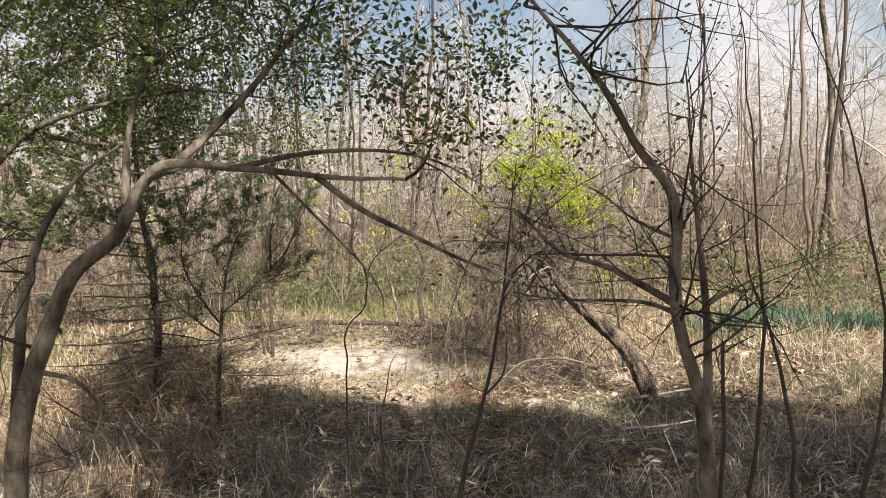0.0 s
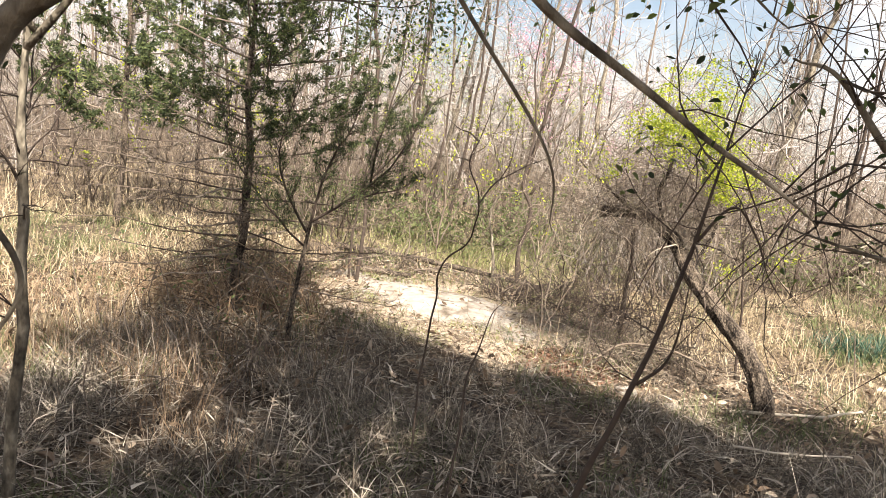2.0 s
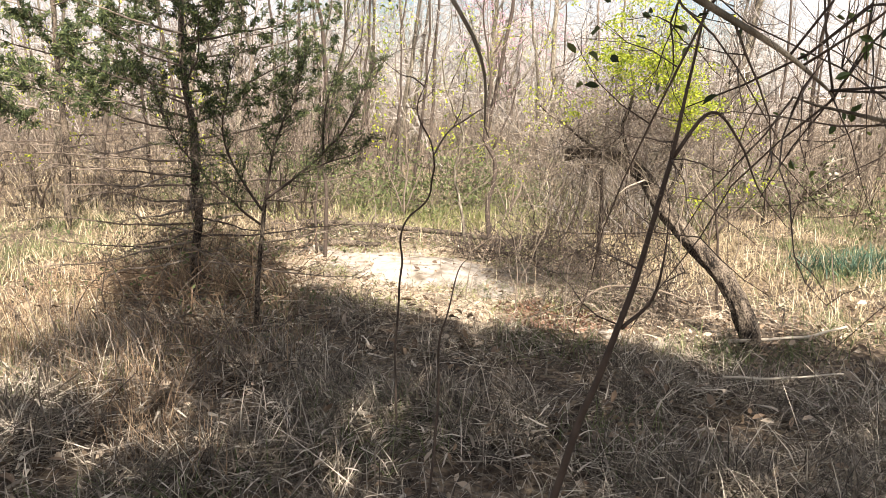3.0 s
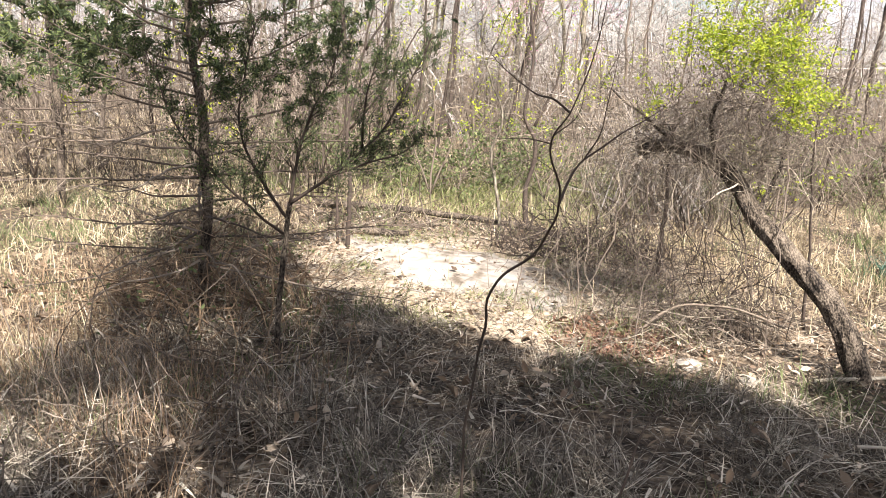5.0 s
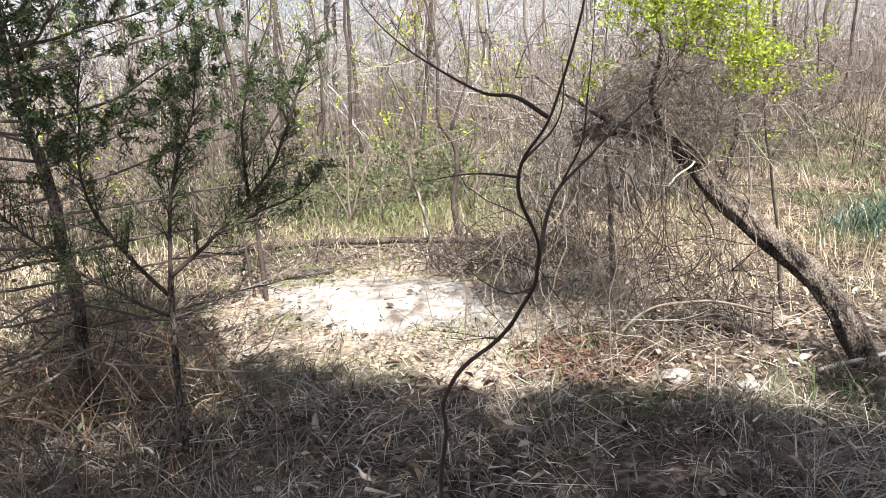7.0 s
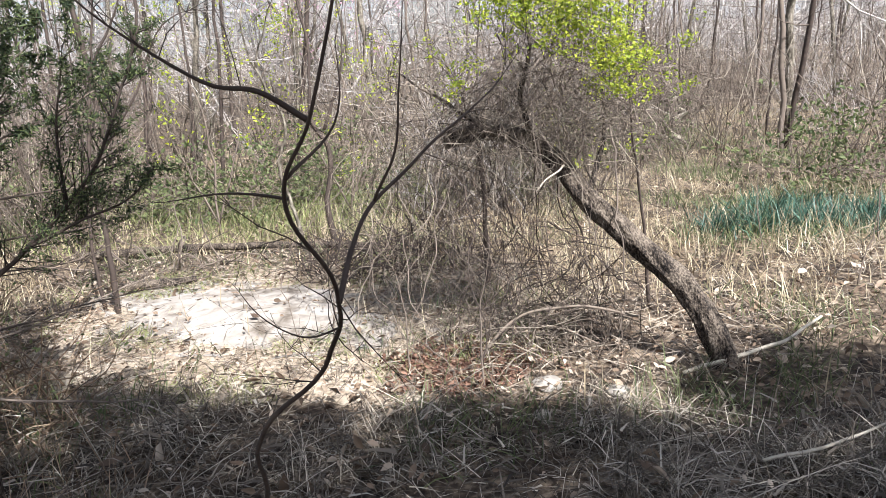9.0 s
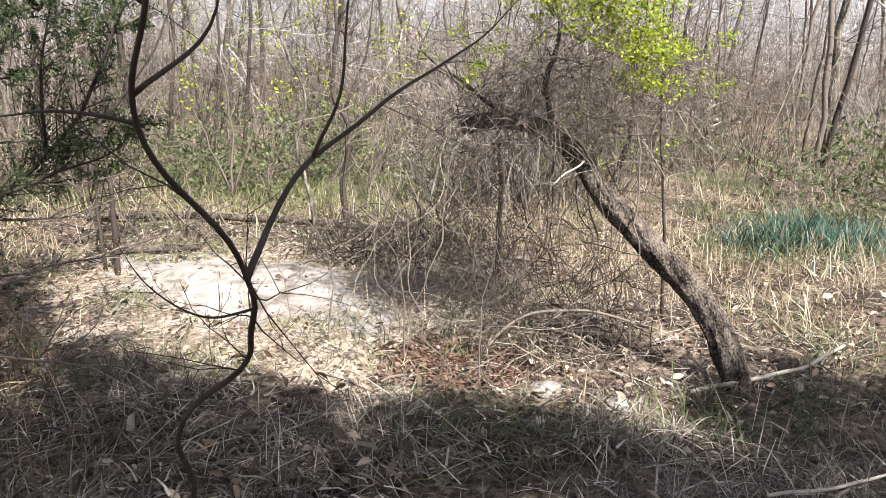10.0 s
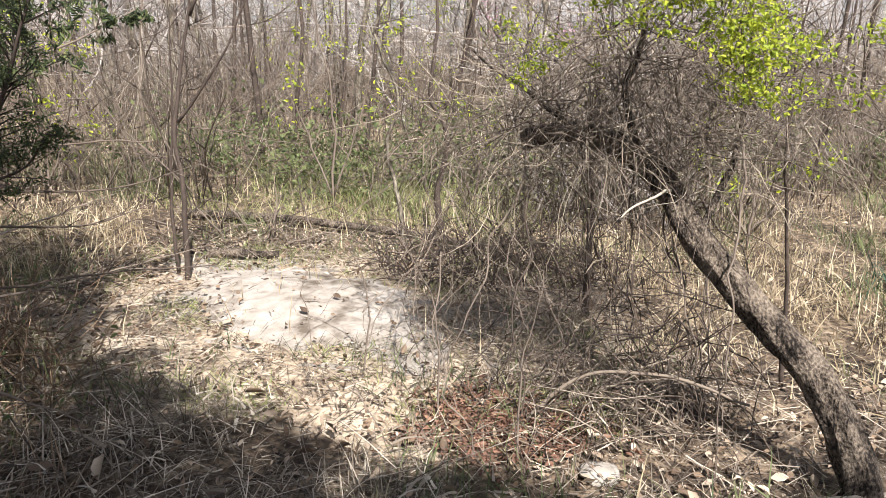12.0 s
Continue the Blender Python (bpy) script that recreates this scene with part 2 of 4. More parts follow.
def scatter(n, x0, x1, y0, y1, keep):
    """n points on the ground in a rectangle, thinned by keep(x, y) from 0 to 1."""
    out = []
    while len(out) < n:
        x, y = rnd.uniform(x0, x1), rnd.uniform(y0, y1)
        if rnd.random() < keep(x, y):
            out.append((x, y, bumps(x, y)))
    return np.array(out)


# ---- plan ----
SAND = (-0.66, 8.48, 1.06, 0.56, radians(-42))        # centre, half axes, turn


def in_sand(x, y):
    dx, dy = x - SAND[0], y - SAND[1]
    c, s = math.cos(SAND[4]), math.sin(SAND[4])
    u, w = (dx * c + dy * s) / SAND[2], (-dx * s + dy * c) / SAND[3]
    return math.hypot(u, w) * (1 + 0.34 * noise.noise((x * 1.9, y * 1.9, 4.0)) + 0.2 * noise.noise((x * 6, y * 6, 1.0)))


def bare(x, y):
    """1 on the bare, leafy clearing around the sand and under the leaning tree."""
    a = math.hypot((x + 0.55) / 1.75, (y - 8.6) / 1.35)
    b = math.hypot((x - 1.0) / 1.25, (y - 7.35) / 0.62)
    q = min(a, b) * (1 + 0.25 * noise.noise((x * 1.5, y * 1.5, 9.0)))
    return max(0.0, min(1.0, (1.12 - q) / 0.25))


# ---- ground ----
def axis(parts):
    out = []
    for a, b, s in parts:
        n = max(1, round((b - a) / s))
        out += [a + (b - a) * k / n for k in range(n)]
    return out + [parts[-1][1]]


xs = axis([(-400, -60, 40), (-60, -14, 3), (-14, -5, 0.6), (-5, 6, 0.11), (6, 14, 0.6), (14, 60, 3), (60, 400, 40)])
ys = axis([(-400, -40, 40), (-40, -4, 3), (-4, 1, 0.6), (1, 13, 0.11), (13, 22, 0.5), (22, 60, 2.5), (60, 400, 40)])
gv = [(x, y, bumps(x, y)) for y in ys for x in xs]
nx = len(xs)
gf = [(j * nx + i, j * nx + i + 1, (j + 1) * nx + i + 1, (j + 1) * nx + i) for j in range(len(ys) - 1) for i in range(nx - 1)]
tagged(mesh_part("ground", gv, gf, M_SOIL), "brown woodland soil under dry grass and leaves", "ground", kind="structure")

sv, sf = [], []
rings, spokes = 16, 72
for i in range(rings + 1):
    for k in range(spokes):
        a = 2 * math.pi * k / spokes
        lo, hi = 0.0, 2.5
        c, s = math.cos(a), math.sin(a)
        for _ in range(14):
            mid = (lo + hi) / 2
            if in_sand(SAND[0] + c * mid, SAND[1] + s * mid) < 1:
                lo = mid
            else:
                hi = mid
        q = 1.12 * i / rings
        x, y = SAND[0] + c * lo * q, SAND[1] + s * lo * q
        sv.append((x, y, bumps(x, y) + 0.06 * (1 - q * q) ** 2 + 0.002 + 0.01 * noise.noise((x * 6, y * 6, 2))))
for i in range(rings):
    for k in range(spokes):
        a, b = i * spokes + k, i * spokes + (k + 1) % spokes
        sf.append((a, a + spokes, b + spokes, b))
tagged(mesh_part("sand_patch", sv, sf, M_SAND), "low mound of pale sunlit sand in the clearing", "sand", kind="structure")


cv, cf = [], []
for i in range(31):
    for k in range(96):
        a = 2 * math.pi * k / 96
        q = i / 30
        wob = 1 + 0.22 * noise.noise((math.cos(a) * 1.6, math.sin(a) * 1.6, 3.3)) + 0.1 * noise.noise((math.cos(a) * 5, math.sin(a) * 5, 1.1))
        x, y = -0.42 + 1.95 * q * wob * math.cos(a), 8.35 + 1.45 * q * wob * math.sin(a)
        cv.append((x, y, bumps(x, y) + 0.012 * (1 - q ** 4) - 0.006 + 0.006 * noise.noise((x * 8, y * 8, 5))))
for i in range(30):
    for k in range(96):
        a, d = i * 96 + k, i * 96 + (k + 1) % 96
        cf.append((a, a + 96, d + 96, d))
tagged(mesh_part("clearing_soil", cv, cf, M_CLAY), "sandy tan soil of the sunlit clearing", "soil", kind="structure")


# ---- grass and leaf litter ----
# shaded area, where grass mostly takes the greyed straw colour instead of tan
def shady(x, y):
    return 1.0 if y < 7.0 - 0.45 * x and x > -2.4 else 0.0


def tussock(x, y):
    return 0.14 + 0.86 * max(0.0, min(1.0, 0.5 + 1.6 * noise.noise((x * 1.7, y * 1.7, 6))))


# the shade's grey is in the straw colour, besides the cast shadow
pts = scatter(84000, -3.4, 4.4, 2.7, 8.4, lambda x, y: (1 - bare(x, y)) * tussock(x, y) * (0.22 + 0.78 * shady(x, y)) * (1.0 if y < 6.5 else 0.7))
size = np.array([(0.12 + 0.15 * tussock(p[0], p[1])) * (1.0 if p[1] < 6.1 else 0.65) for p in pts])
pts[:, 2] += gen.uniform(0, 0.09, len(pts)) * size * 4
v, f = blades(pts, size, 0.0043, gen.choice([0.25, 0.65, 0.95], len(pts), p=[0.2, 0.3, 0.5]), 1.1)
tagged(mesh_part("matted_straw", v, f, M_SHADE_STRAW), "matted dry grass coloured grey-brown for the shade", "dry grass", kind="stuff")
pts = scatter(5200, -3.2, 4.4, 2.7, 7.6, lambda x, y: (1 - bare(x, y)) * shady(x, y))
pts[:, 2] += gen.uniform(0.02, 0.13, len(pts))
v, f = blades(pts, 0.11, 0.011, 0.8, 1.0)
tagged(mesh_part("broad_straw", v, f, M_SHADE_STRAW), "broad flattened dead grass leaves", "dry grass", kind="stuff")
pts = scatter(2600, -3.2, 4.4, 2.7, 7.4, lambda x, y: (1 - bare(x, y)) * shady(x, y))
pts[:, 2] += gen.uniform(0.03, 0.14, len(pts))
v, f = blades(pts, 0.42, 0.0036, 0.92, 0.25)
tagged(mesh_part("long_straw", v, f, M_SHADE_STRAW), "long fallen straw stalks", "dry grass", kind="stuff")
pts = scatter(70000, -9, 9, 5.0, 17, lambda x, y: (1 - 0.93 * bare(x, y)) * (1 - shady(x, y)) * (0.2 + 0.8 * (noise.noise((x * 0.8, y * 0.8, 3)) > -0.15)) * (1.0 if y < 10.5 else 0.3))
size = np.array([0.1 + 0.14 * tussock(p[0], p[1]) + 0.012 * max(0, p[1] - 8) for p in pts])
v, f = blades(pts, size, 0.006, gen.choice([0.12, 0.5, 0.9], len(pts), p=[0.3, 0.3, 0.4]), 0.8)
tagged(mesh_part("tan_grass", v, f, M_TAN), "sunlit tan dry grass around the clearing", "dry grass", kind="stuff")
pts = scatter(26000, -5, 6, 2.7, 15, lambda x, y: (1 - 0.7 * bare(x, y)) * max(0.0, min(1.0, noise.noise((x * 1.1, y * 1.1, 12)) * 3 + 0.05)) * (1.0 if in_sand(x, y) > 0.9 else 0.05))
v, f = blades(pts, 0.19, 0.0055, 0.35, 0.9)
tagged(mesh_part("green_grass", v, f, M_GREEN), "thin new green grass among the straw", "grass", kind="stuff")
pts = scatter(4200, -3.2, 3.0, 10.2, 14.5, lambda x, y: max(0.0, min(1.0, 1.3 - math.hypot((x + 0.4) / 1.7, (y - 11.6) / 1.7) + 0.8 * noise.noise((x, y, 40)))))
v, f = blades(pts, 0.19, 0.008, 0.35, 0.9)
tagged(mesh_part("fresh_grass", v, f, M_FRESH), "sunlit fresh green grass behind the clearing", "grass", kind="stuff")
pts = scatter(5000, -2.0, 0.9, 7.2, 9.6, lambda x, y: max(0.0, min(1.0, noise.noise((x * 2.1, y * 2.1, 50)) * 3)) * (1.0 if in_sand(x, y) > 0.85 else 0.06))
v, f = blades(pts, 0.07, 0.005, 0.45, 0.9)
tagged(mesh_part("short_grass", v, f, M_FRESH), "short yellow-green grass round the sand", "grass", kind="stuff")
pts = scatter(3600, -3.4, 4.4, 2.7, 7.8, lambda x, y: (1 - bare(x, y)) * (0.15 + 0.85 * (noise.noise((x * 1.3, y * 1.3, 21)) > 0.0)))
pts[:, 2] += gen.uniform(0.02, 0.12, len(pts))
v, f = leaves(pts, gen.choice([0.03, 0.05, 0.075], len(pts), p=[0.5, 0.35, 0.15]), 0.5, 0.42)
tagged(mesh_part("fallen_leaves", v, f, M_LITTER), "brown fallen leaves caught in the straw", "dead leaves", kind="stuff")
pts = scatter(3000, -3.3, -0.9, 4.9, 8.0, lambda x, y: max(0.0, min(1.0, 0.35 + 1.8 * noise.noise((x * 1.4, y * 1.4, 31)))) * (1 - bare(x, y)) * min(1.0, (-0.9 - x) / 0.6))
v, f = blades(pts, 0.27, 0.0038, 0.15, 0.7)
tagged(mesh_part("brown_weeds", v, f, M_BROWN), "upright brown dry weeds beside the straw", "dry weeds", kind="stuff")
pts = scatter(16000, -4, 5, 2.8, 11, lambda x, y: (0.2 + 0.8 * bare(x, y)) * (1.0 if in_sand(x, y) > 1.0 else 0.45 if in_sand(x, y) > 0.7 else 0.12))
pts[:, 2] += gen.uniform(0.002, 0.05, len(pts)) + np.array([0.05 * max(0.0, 1 - in_sand(p[0], p[1])) for p in pts])
v, f = leaves(pts, gen.choice([0.018, 0.03, 0.045], len(pts), p=[0.45, 0.4, 0.15]), 0.55, 0.5)
tagged(mesh_part("leaf_litter", v, f, M_LITTER), "curled brown and pale dead leaves", "dead leaves", kind="stuff")
pts = scatter(9000, -3.5, 3.5, 6.2, 11, lambda x, y: bare(x, y) * (1.0 if in_sand(x, y) > 0.85 else 0.12))
pts[:, 2] += gen.uniform(0.002, 0.06, len(pts))
v, f = blades(pts, 0.13, 0.0045, 0.95, 0.2, 2)
tagged(mesh_part("fallen_twiglets", v, f, M_VINE), "fallen twigs and straw on the clearing", "twigs", kind="stuff")

# ---- leaning tree ----
lean = thing("leaning_tree", "rough-barked leaning tree under a tangle of vines", "tree", 1.56, 6.87, 0)
Z = Vector((1.56, 6.87, 0))


def rel(pts, o):
    return [Vector(p) - o for p in pts]


trunk_path = smooth_path(rel([(1.58, 6.85, -0.1), (1.56, 6.87, 0.04), (1.51, 6.92, 0.20), (1.41, 7.0, 0.38), (1.22, 7.1, 0.59), (1.05, 7.22, 0.78), (0.97, 7.33, 0.92), (0.86, 7.42, 1.03), (0.68, 7.5, 1.10), (0.45, 7.56, 1.07)], Z), 16)
tb = Tubes()
tb.tube(trunk_path, 0.063, 0.042, 40, 0.3)
tb.done("trunk", M_BARK, lean, "deeply ridged dark bark")
for ctrl, r in (([(0.97, 7.33, 0.92), (0.9, 7.15, 0.95), (0.80, 7.08, 0.92), (0.74, 7.05, 0.88)], 0.006), ([(0.86, 7.42, 1.02), (0.8, 7.4, 1.3), (0.85, 7.4, 1.5), (0.8, 7.4, 1.75)], 0.016), ([(1.05, 7.22, 0.78), (1.16, 7.3, 1.0), (1.22, 7.4, 1.3), (1.2, 7.4, 1.6)], 0.014), ([(0.68, 7.5, 1.1), (0.45, 7.45, 1.25), (0.25, 7.45, 1.4)], 0.011)):
    tb = Tubes()
    tb.tube(smooth_path(rel(ctrl, Z), 6, 0.02), r, r * 0.4, 8, 0.3)
    tb.done("limb", M_PALE if r == 0.006 else M_BARK, lean)


def wild(n, cx, cy, cz, rx, ry, rz, r, drop, steps, gaps=0.07):
    """Wild thin vines through a dome."""
    t = Tubes()
    for _ in range(n):
        a, q, u = rnd.uniform(0, 2 * math.pi), rnd.random() ** 0.5, rnd.uniform(-1, 1)
        p = Vector((cx + rx * q * math.cos(a), cy + ry * q * math.sin(a), cz + rz * u * math.sqrt(1 - q * q)))
        d = Vector((rnd.gauss(0, 0.7), rnd.gauss(0, 0.5), rnd.gauss(-0.2, 0.9))).normalized()
        path = [p - Z]
        dr = drop * rnd.uniform(0.0, 1.6)
        for _ in range(rnd.randint(steps[0], steps[1])):
            d = (d + rand_dir() * 0.45 + Vector((0, 0, -dr))).normalized()
            p = p + d * gaps * rnd.uniform(0.6, 1.3)
            if p.z < 0.01:
                break
            path.append(p - Z)
        t.tube(path, r * rnd.uniform(0.5, 1.5), r * 0.4, 3)
    return t


wild(760, 0.8, 7.72, 1.14, 0.85, 0.5, 0.4, 0.002, 0.06, (4, 9)).done("vine_growth", M_VINE, lean, "tangle of thin dry vines")
wild(560, 1.12, 7.62, 1.3, 0.6, 0.5, 0.3, 0.0019, 0.04, (4, 9)).done("vine_growth", M_TWIG, lean, "tangle of brown twigs")
wild(110, 0.7, 7.65, 0.62, 0.7, 0.45, 0.5, 0.0022, 0.16, (6, 13)).done("vine_growth", M_VINE, lean, "vines that droop to the ground")
wild(150, 0.75, 7.35, 0.42, 0.5, 0.25, 0.4, 0.0024, 0.10, (5, 10)).done("vine_growth", M_DARK, lean, "dark drooping twigs")
wild(190, 0.78, 7.32, 1.12, 0.42, 0.22, 0.22, 0.0019, 0.08, (4, 9)).done("vine_growth", M_VINE, lean, "vines wound over the trunk")
wild(120, 0.5, 7.65, 1.0, 0.45, 0.4, 0.4, 0.002, 0.12, (5, 11)).done("vine_growth", M_TWIG, lean, "loose hanging twigs")
for k in range(22):
    x = rnd.uniform(0.1, 1.35)
    top = Vector((x, 7.45 + rnd.gauss(0, 0.22), rnd.uniform(0.6, 1.15)))
    foot = Vector((x + rnd.gauss(0.0, 0.22), top.y + rnd.gauss(-0.12, 0.22), 0))
    mid = (top + foot) / 2 + Vector((rnd.gauss(0, 0.14), rnd.gauss(0, 0.1), 0))
    tb = Tubes()
    tb.tube([p - Z for p in smooth_path([top, mid, foot], 8, 0.05)], rnd.uniform(0.002, 0.005), 0.002, 5)
    tb.done("vine", (M_TWIG, M_DARK, M_TWIG, M_BARK)[k % 4], lean)
cs = []
for cx, cy, cz, rad, n in ((0.80, 6.95, 1.64, 0.20, 120), (0.62, 7.0, 1.66, 0.12, 40), (1.06, 6.95, 1.44, 0.11, 55), (1.0, 7.0, 1.62, 0.14, 50), (1.12, 7.0, 1.30, 0.07, 16), (1.32, 7.3, 1.42, 0.22, 40), (0.5, 7.3, 1.42, 0.2, 14), (0.85, 6.95, 1.9, 0.24, 80)):
    for _ in range(n):
        c = Vector((cx + rnd.gauss(0, rad * 0.62), cy + rnd.gauss(0, rad * 0.7), cz + rnd.gauss(0, rad * 0.38)))
        for _ in range(rnd.randint(6, 34)):
            cs.append(c - Z + Vector((rnd.gauss(0, 0.024), rnd.gauss(0, 0.024), rnd.gauss(0, 0.016))))
wild(170, 0.9, 7.15, 1.42, 0.36, 0.3, 0.2, 0.0016, 0.05, (4, 9)).done("vine_growth", M_TWIG, lean, "brown twigs that carry the leaves")
wild(70, 0.9, 7.0, 1.75, 0.25, 0.25, 0.2, 0.0016, 0.05, (4, 8)).done("vine_growth", M_TWIG, lean, "brown twigs among the leaves")
v, f = leaves(cs, 0.016, 0.2, 0.55)
mesh_part("foliage", v, f, M_LEAF, lean, "bright yellow-green young leaves", False)


# ---- trees and saplings near the walk ----
# the trodden line through the straw, at head height
WALK = [Vector(p) for p in ((-0.03, 1.9, 1.6), (-0.05, 2.3, 1.52), (-0.1, 2.6, 1.42), (-0.4, 3.2, 1.54), (-0.43, 3.8, 1.51), (-0.28, 4.1, 1.49), (-0.13, 4.34, 1.42), (-0.04, 4.52, 1.38), (0.32, 4.76, 1.43))]
WALK = [a.lerp(d, k / 6) for a, d in zip(WALK, WALK[1:]) for k in range(6)]


def on_walk(t, o, gap=0.26):
    """True where twigs would brush against the walker."""
    for p in t.v[::3]:
        q = Vector(p) + o
        for w in WALK:
            if (q - w).length < gap or (q.z < w.z and math.hypot(q.x - w.x, q.y - w.y) < 0.09):
                return True
    return False


def stem_thing(name, label, category, stems, mat, r, twigs=0, twig_len=0.3, twig_mat=None, wob=0.012, sides=8, group="", level=1):
    """A thing of a few bent stems, each given by control points and a radius factor, with side twigs."""
    o = Vector((stems[0][0][0][0], stems[0][0][0][1], 0))
    root = thing(name, label, category, o.x, o.y, 0, group)
    ends, tw = [], Tubes()
    for k, (ctrl, q) in enumerate(stems):
        path = smooth_path(rel(ctrl, o), 6, wob)
        tb = Tubes()
        tb.tube(path, r * q, r * q * 0.13, sides, 0.18)
        tb.done("stem" if k == 0 else "branch", mat, root)
        for _ in range(round(twigs * q)):
            j = rnd.randint(len(path) // 3, len(path) - 1)
            one, tips = Tubes(), []
            grow(one, path[j], rand_dir(0.5), twig_len * rnd.uniform(0.5, 1.2), r * 0.2 * q, level, 3, 0.3, 0.2, tips)
            if o.y < 6 and on_walk(one, o):
                continue
            n0 = len(tw.v)
            tw.v += one.v
            tw.f += [tuple(n0 + q_ for q_ in f_) for f_ in one.f]
            ends += tips
    if tw.v:
        tw.done("twig_growth", twig_mat or mat, root)
    return root, ends


def leafy(root, ends, per, size, spread, mat, name="foliage", label="", wide=0.5, keep=1.0):
    cs = [e + Vector((rnd.gauss(0, spread), rnd.gauss(0, spread), rnd.gauss(0, spread))) for e in ends if rnd.random() < keep for _ in range(per)]
    if cs:
        v, f = leaves(cs, size, 0.2, wide)
        mesh_part(name, v, f, mat, root, label, False)


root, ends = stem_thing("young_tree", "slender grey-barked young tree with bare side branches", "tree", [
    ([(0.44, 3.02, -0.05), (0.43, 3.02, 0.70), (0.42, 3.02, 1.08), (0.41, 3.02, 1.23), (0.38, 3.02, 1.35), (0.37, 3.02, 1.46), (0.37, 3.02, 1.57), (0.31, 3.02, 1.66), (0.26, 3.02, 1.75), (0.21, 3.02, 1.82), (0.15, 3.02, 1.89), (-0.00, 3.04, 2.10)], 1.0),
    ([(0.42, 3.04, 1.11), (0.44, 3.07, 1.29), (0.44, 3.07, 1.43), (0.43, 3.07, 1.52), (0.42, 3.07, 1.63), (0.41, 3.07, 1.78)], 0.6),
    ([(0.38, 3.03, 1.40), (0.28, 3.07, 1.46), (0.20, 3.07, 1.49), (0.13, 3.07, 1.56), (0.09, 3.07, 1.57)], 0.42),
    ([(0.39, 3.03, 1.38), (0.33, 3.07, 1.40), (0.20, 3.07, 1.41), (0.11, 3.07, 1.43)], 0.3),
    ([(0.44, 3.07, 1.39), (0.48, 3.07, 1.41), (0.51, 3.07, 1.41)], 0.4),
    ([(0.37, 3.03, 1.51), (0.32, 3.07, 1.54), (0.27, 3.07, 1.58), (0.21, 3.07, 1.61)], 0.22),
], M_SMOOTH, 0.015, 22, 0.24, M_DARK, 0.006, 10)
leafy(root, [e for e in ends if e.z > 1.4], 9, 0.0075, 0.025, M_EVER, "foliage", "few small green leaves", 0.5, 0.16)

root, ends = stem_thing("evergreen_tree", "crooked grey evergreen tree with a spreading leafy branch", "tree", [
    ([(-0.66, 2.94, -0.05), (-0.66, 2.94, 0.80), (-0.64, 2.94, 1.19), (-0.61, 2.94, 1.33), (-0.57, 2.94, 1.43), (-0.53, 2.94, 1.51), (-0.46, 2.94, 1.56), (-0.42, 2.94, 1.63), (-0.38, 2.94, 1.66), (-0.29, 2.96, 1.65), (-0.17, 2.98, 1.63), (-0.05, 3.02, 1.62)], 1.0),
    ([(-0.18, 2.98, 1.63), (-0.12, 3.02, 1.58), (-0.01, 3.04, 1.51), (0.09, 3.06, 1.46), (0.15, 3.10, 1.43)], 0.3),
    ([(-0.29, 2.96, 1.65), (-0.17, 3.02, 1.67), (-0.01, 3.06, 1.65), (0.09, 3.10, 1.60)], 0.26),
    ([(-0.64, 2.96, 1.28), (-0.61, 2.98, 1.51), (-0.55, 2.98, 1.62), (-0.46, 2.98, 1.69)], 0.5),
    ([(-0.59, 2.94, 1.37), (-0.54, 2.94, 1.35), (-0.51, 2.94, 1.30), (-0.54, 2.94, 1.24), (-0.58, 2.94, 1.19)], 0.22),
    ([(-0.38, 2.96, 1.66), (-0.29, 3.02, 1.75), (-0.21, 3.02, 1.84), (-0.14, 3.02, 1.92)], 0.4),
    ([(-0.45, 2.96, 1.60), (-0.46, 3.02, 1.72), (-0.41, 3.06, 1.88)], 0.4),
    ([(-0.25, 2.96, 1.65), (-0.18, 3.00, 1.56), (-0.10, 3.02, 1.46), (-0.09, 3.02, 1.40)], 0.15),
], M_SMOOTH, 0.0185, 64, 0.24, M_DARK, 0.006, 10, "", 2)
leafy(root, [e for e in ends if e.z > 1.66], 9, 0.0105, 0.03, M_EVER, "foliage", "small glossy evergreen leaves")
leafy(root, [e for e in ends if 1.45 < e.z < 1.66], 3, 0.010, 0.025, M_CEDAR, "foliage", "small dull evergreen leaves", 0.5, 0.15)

root, ends = stem_thing("evergreen_tree", "leafy evergreen tree that overhangs the straw", "tree", [
    ([(-1.66, 4.5, -0.05), (-1.64, 4.5, 0.8), (-1.66, 4.5, 1.4), (-1.6, 4.5, 2.0), (-1.5, 4.5, 2.6)], 1.0),
    ([(-1.65, 4.5, 1.55), (-1.4, 4.45, 1.8), (-1.1, 4.4, 1.92), (-0.75, 4.4, 1.95), (-0.4, 4.45, 1.9)], 0.6),
    ([(-1.62, 4.5, 1.8), (-1.3, 4.5, 2.05), (-0.95, 4.5, 2.2), (-0.5, 4.5, 2.3)], 0.6),
    ([(-1.3, 4.45, 1.83), (-1.1, 4.6, 1.8), (-0.9, 4.7, 1.82), (-0.6, 4.8, 1.84)], 0.5),
    ([(-1.62, 4.5, 1.6), (-1.8, 4.4, 1.85), (-1.9, 4.3, 2.1)], 0.5),
    ([(-1.55, 4.5, 2.2), (-1.2, 4.4, 2.35), (-0.8, 4.35, 2.45)], 0.5),
], M_SMOOTH, 0.022, 34, 0.34, M_DARK, 0.012, 8, "", 2)
leafy(root, [e for e in ends if e.z > 1.72], 14, 0.0135, 0.05, M_EVER, "foliage", "small glossy evergreen leaves")

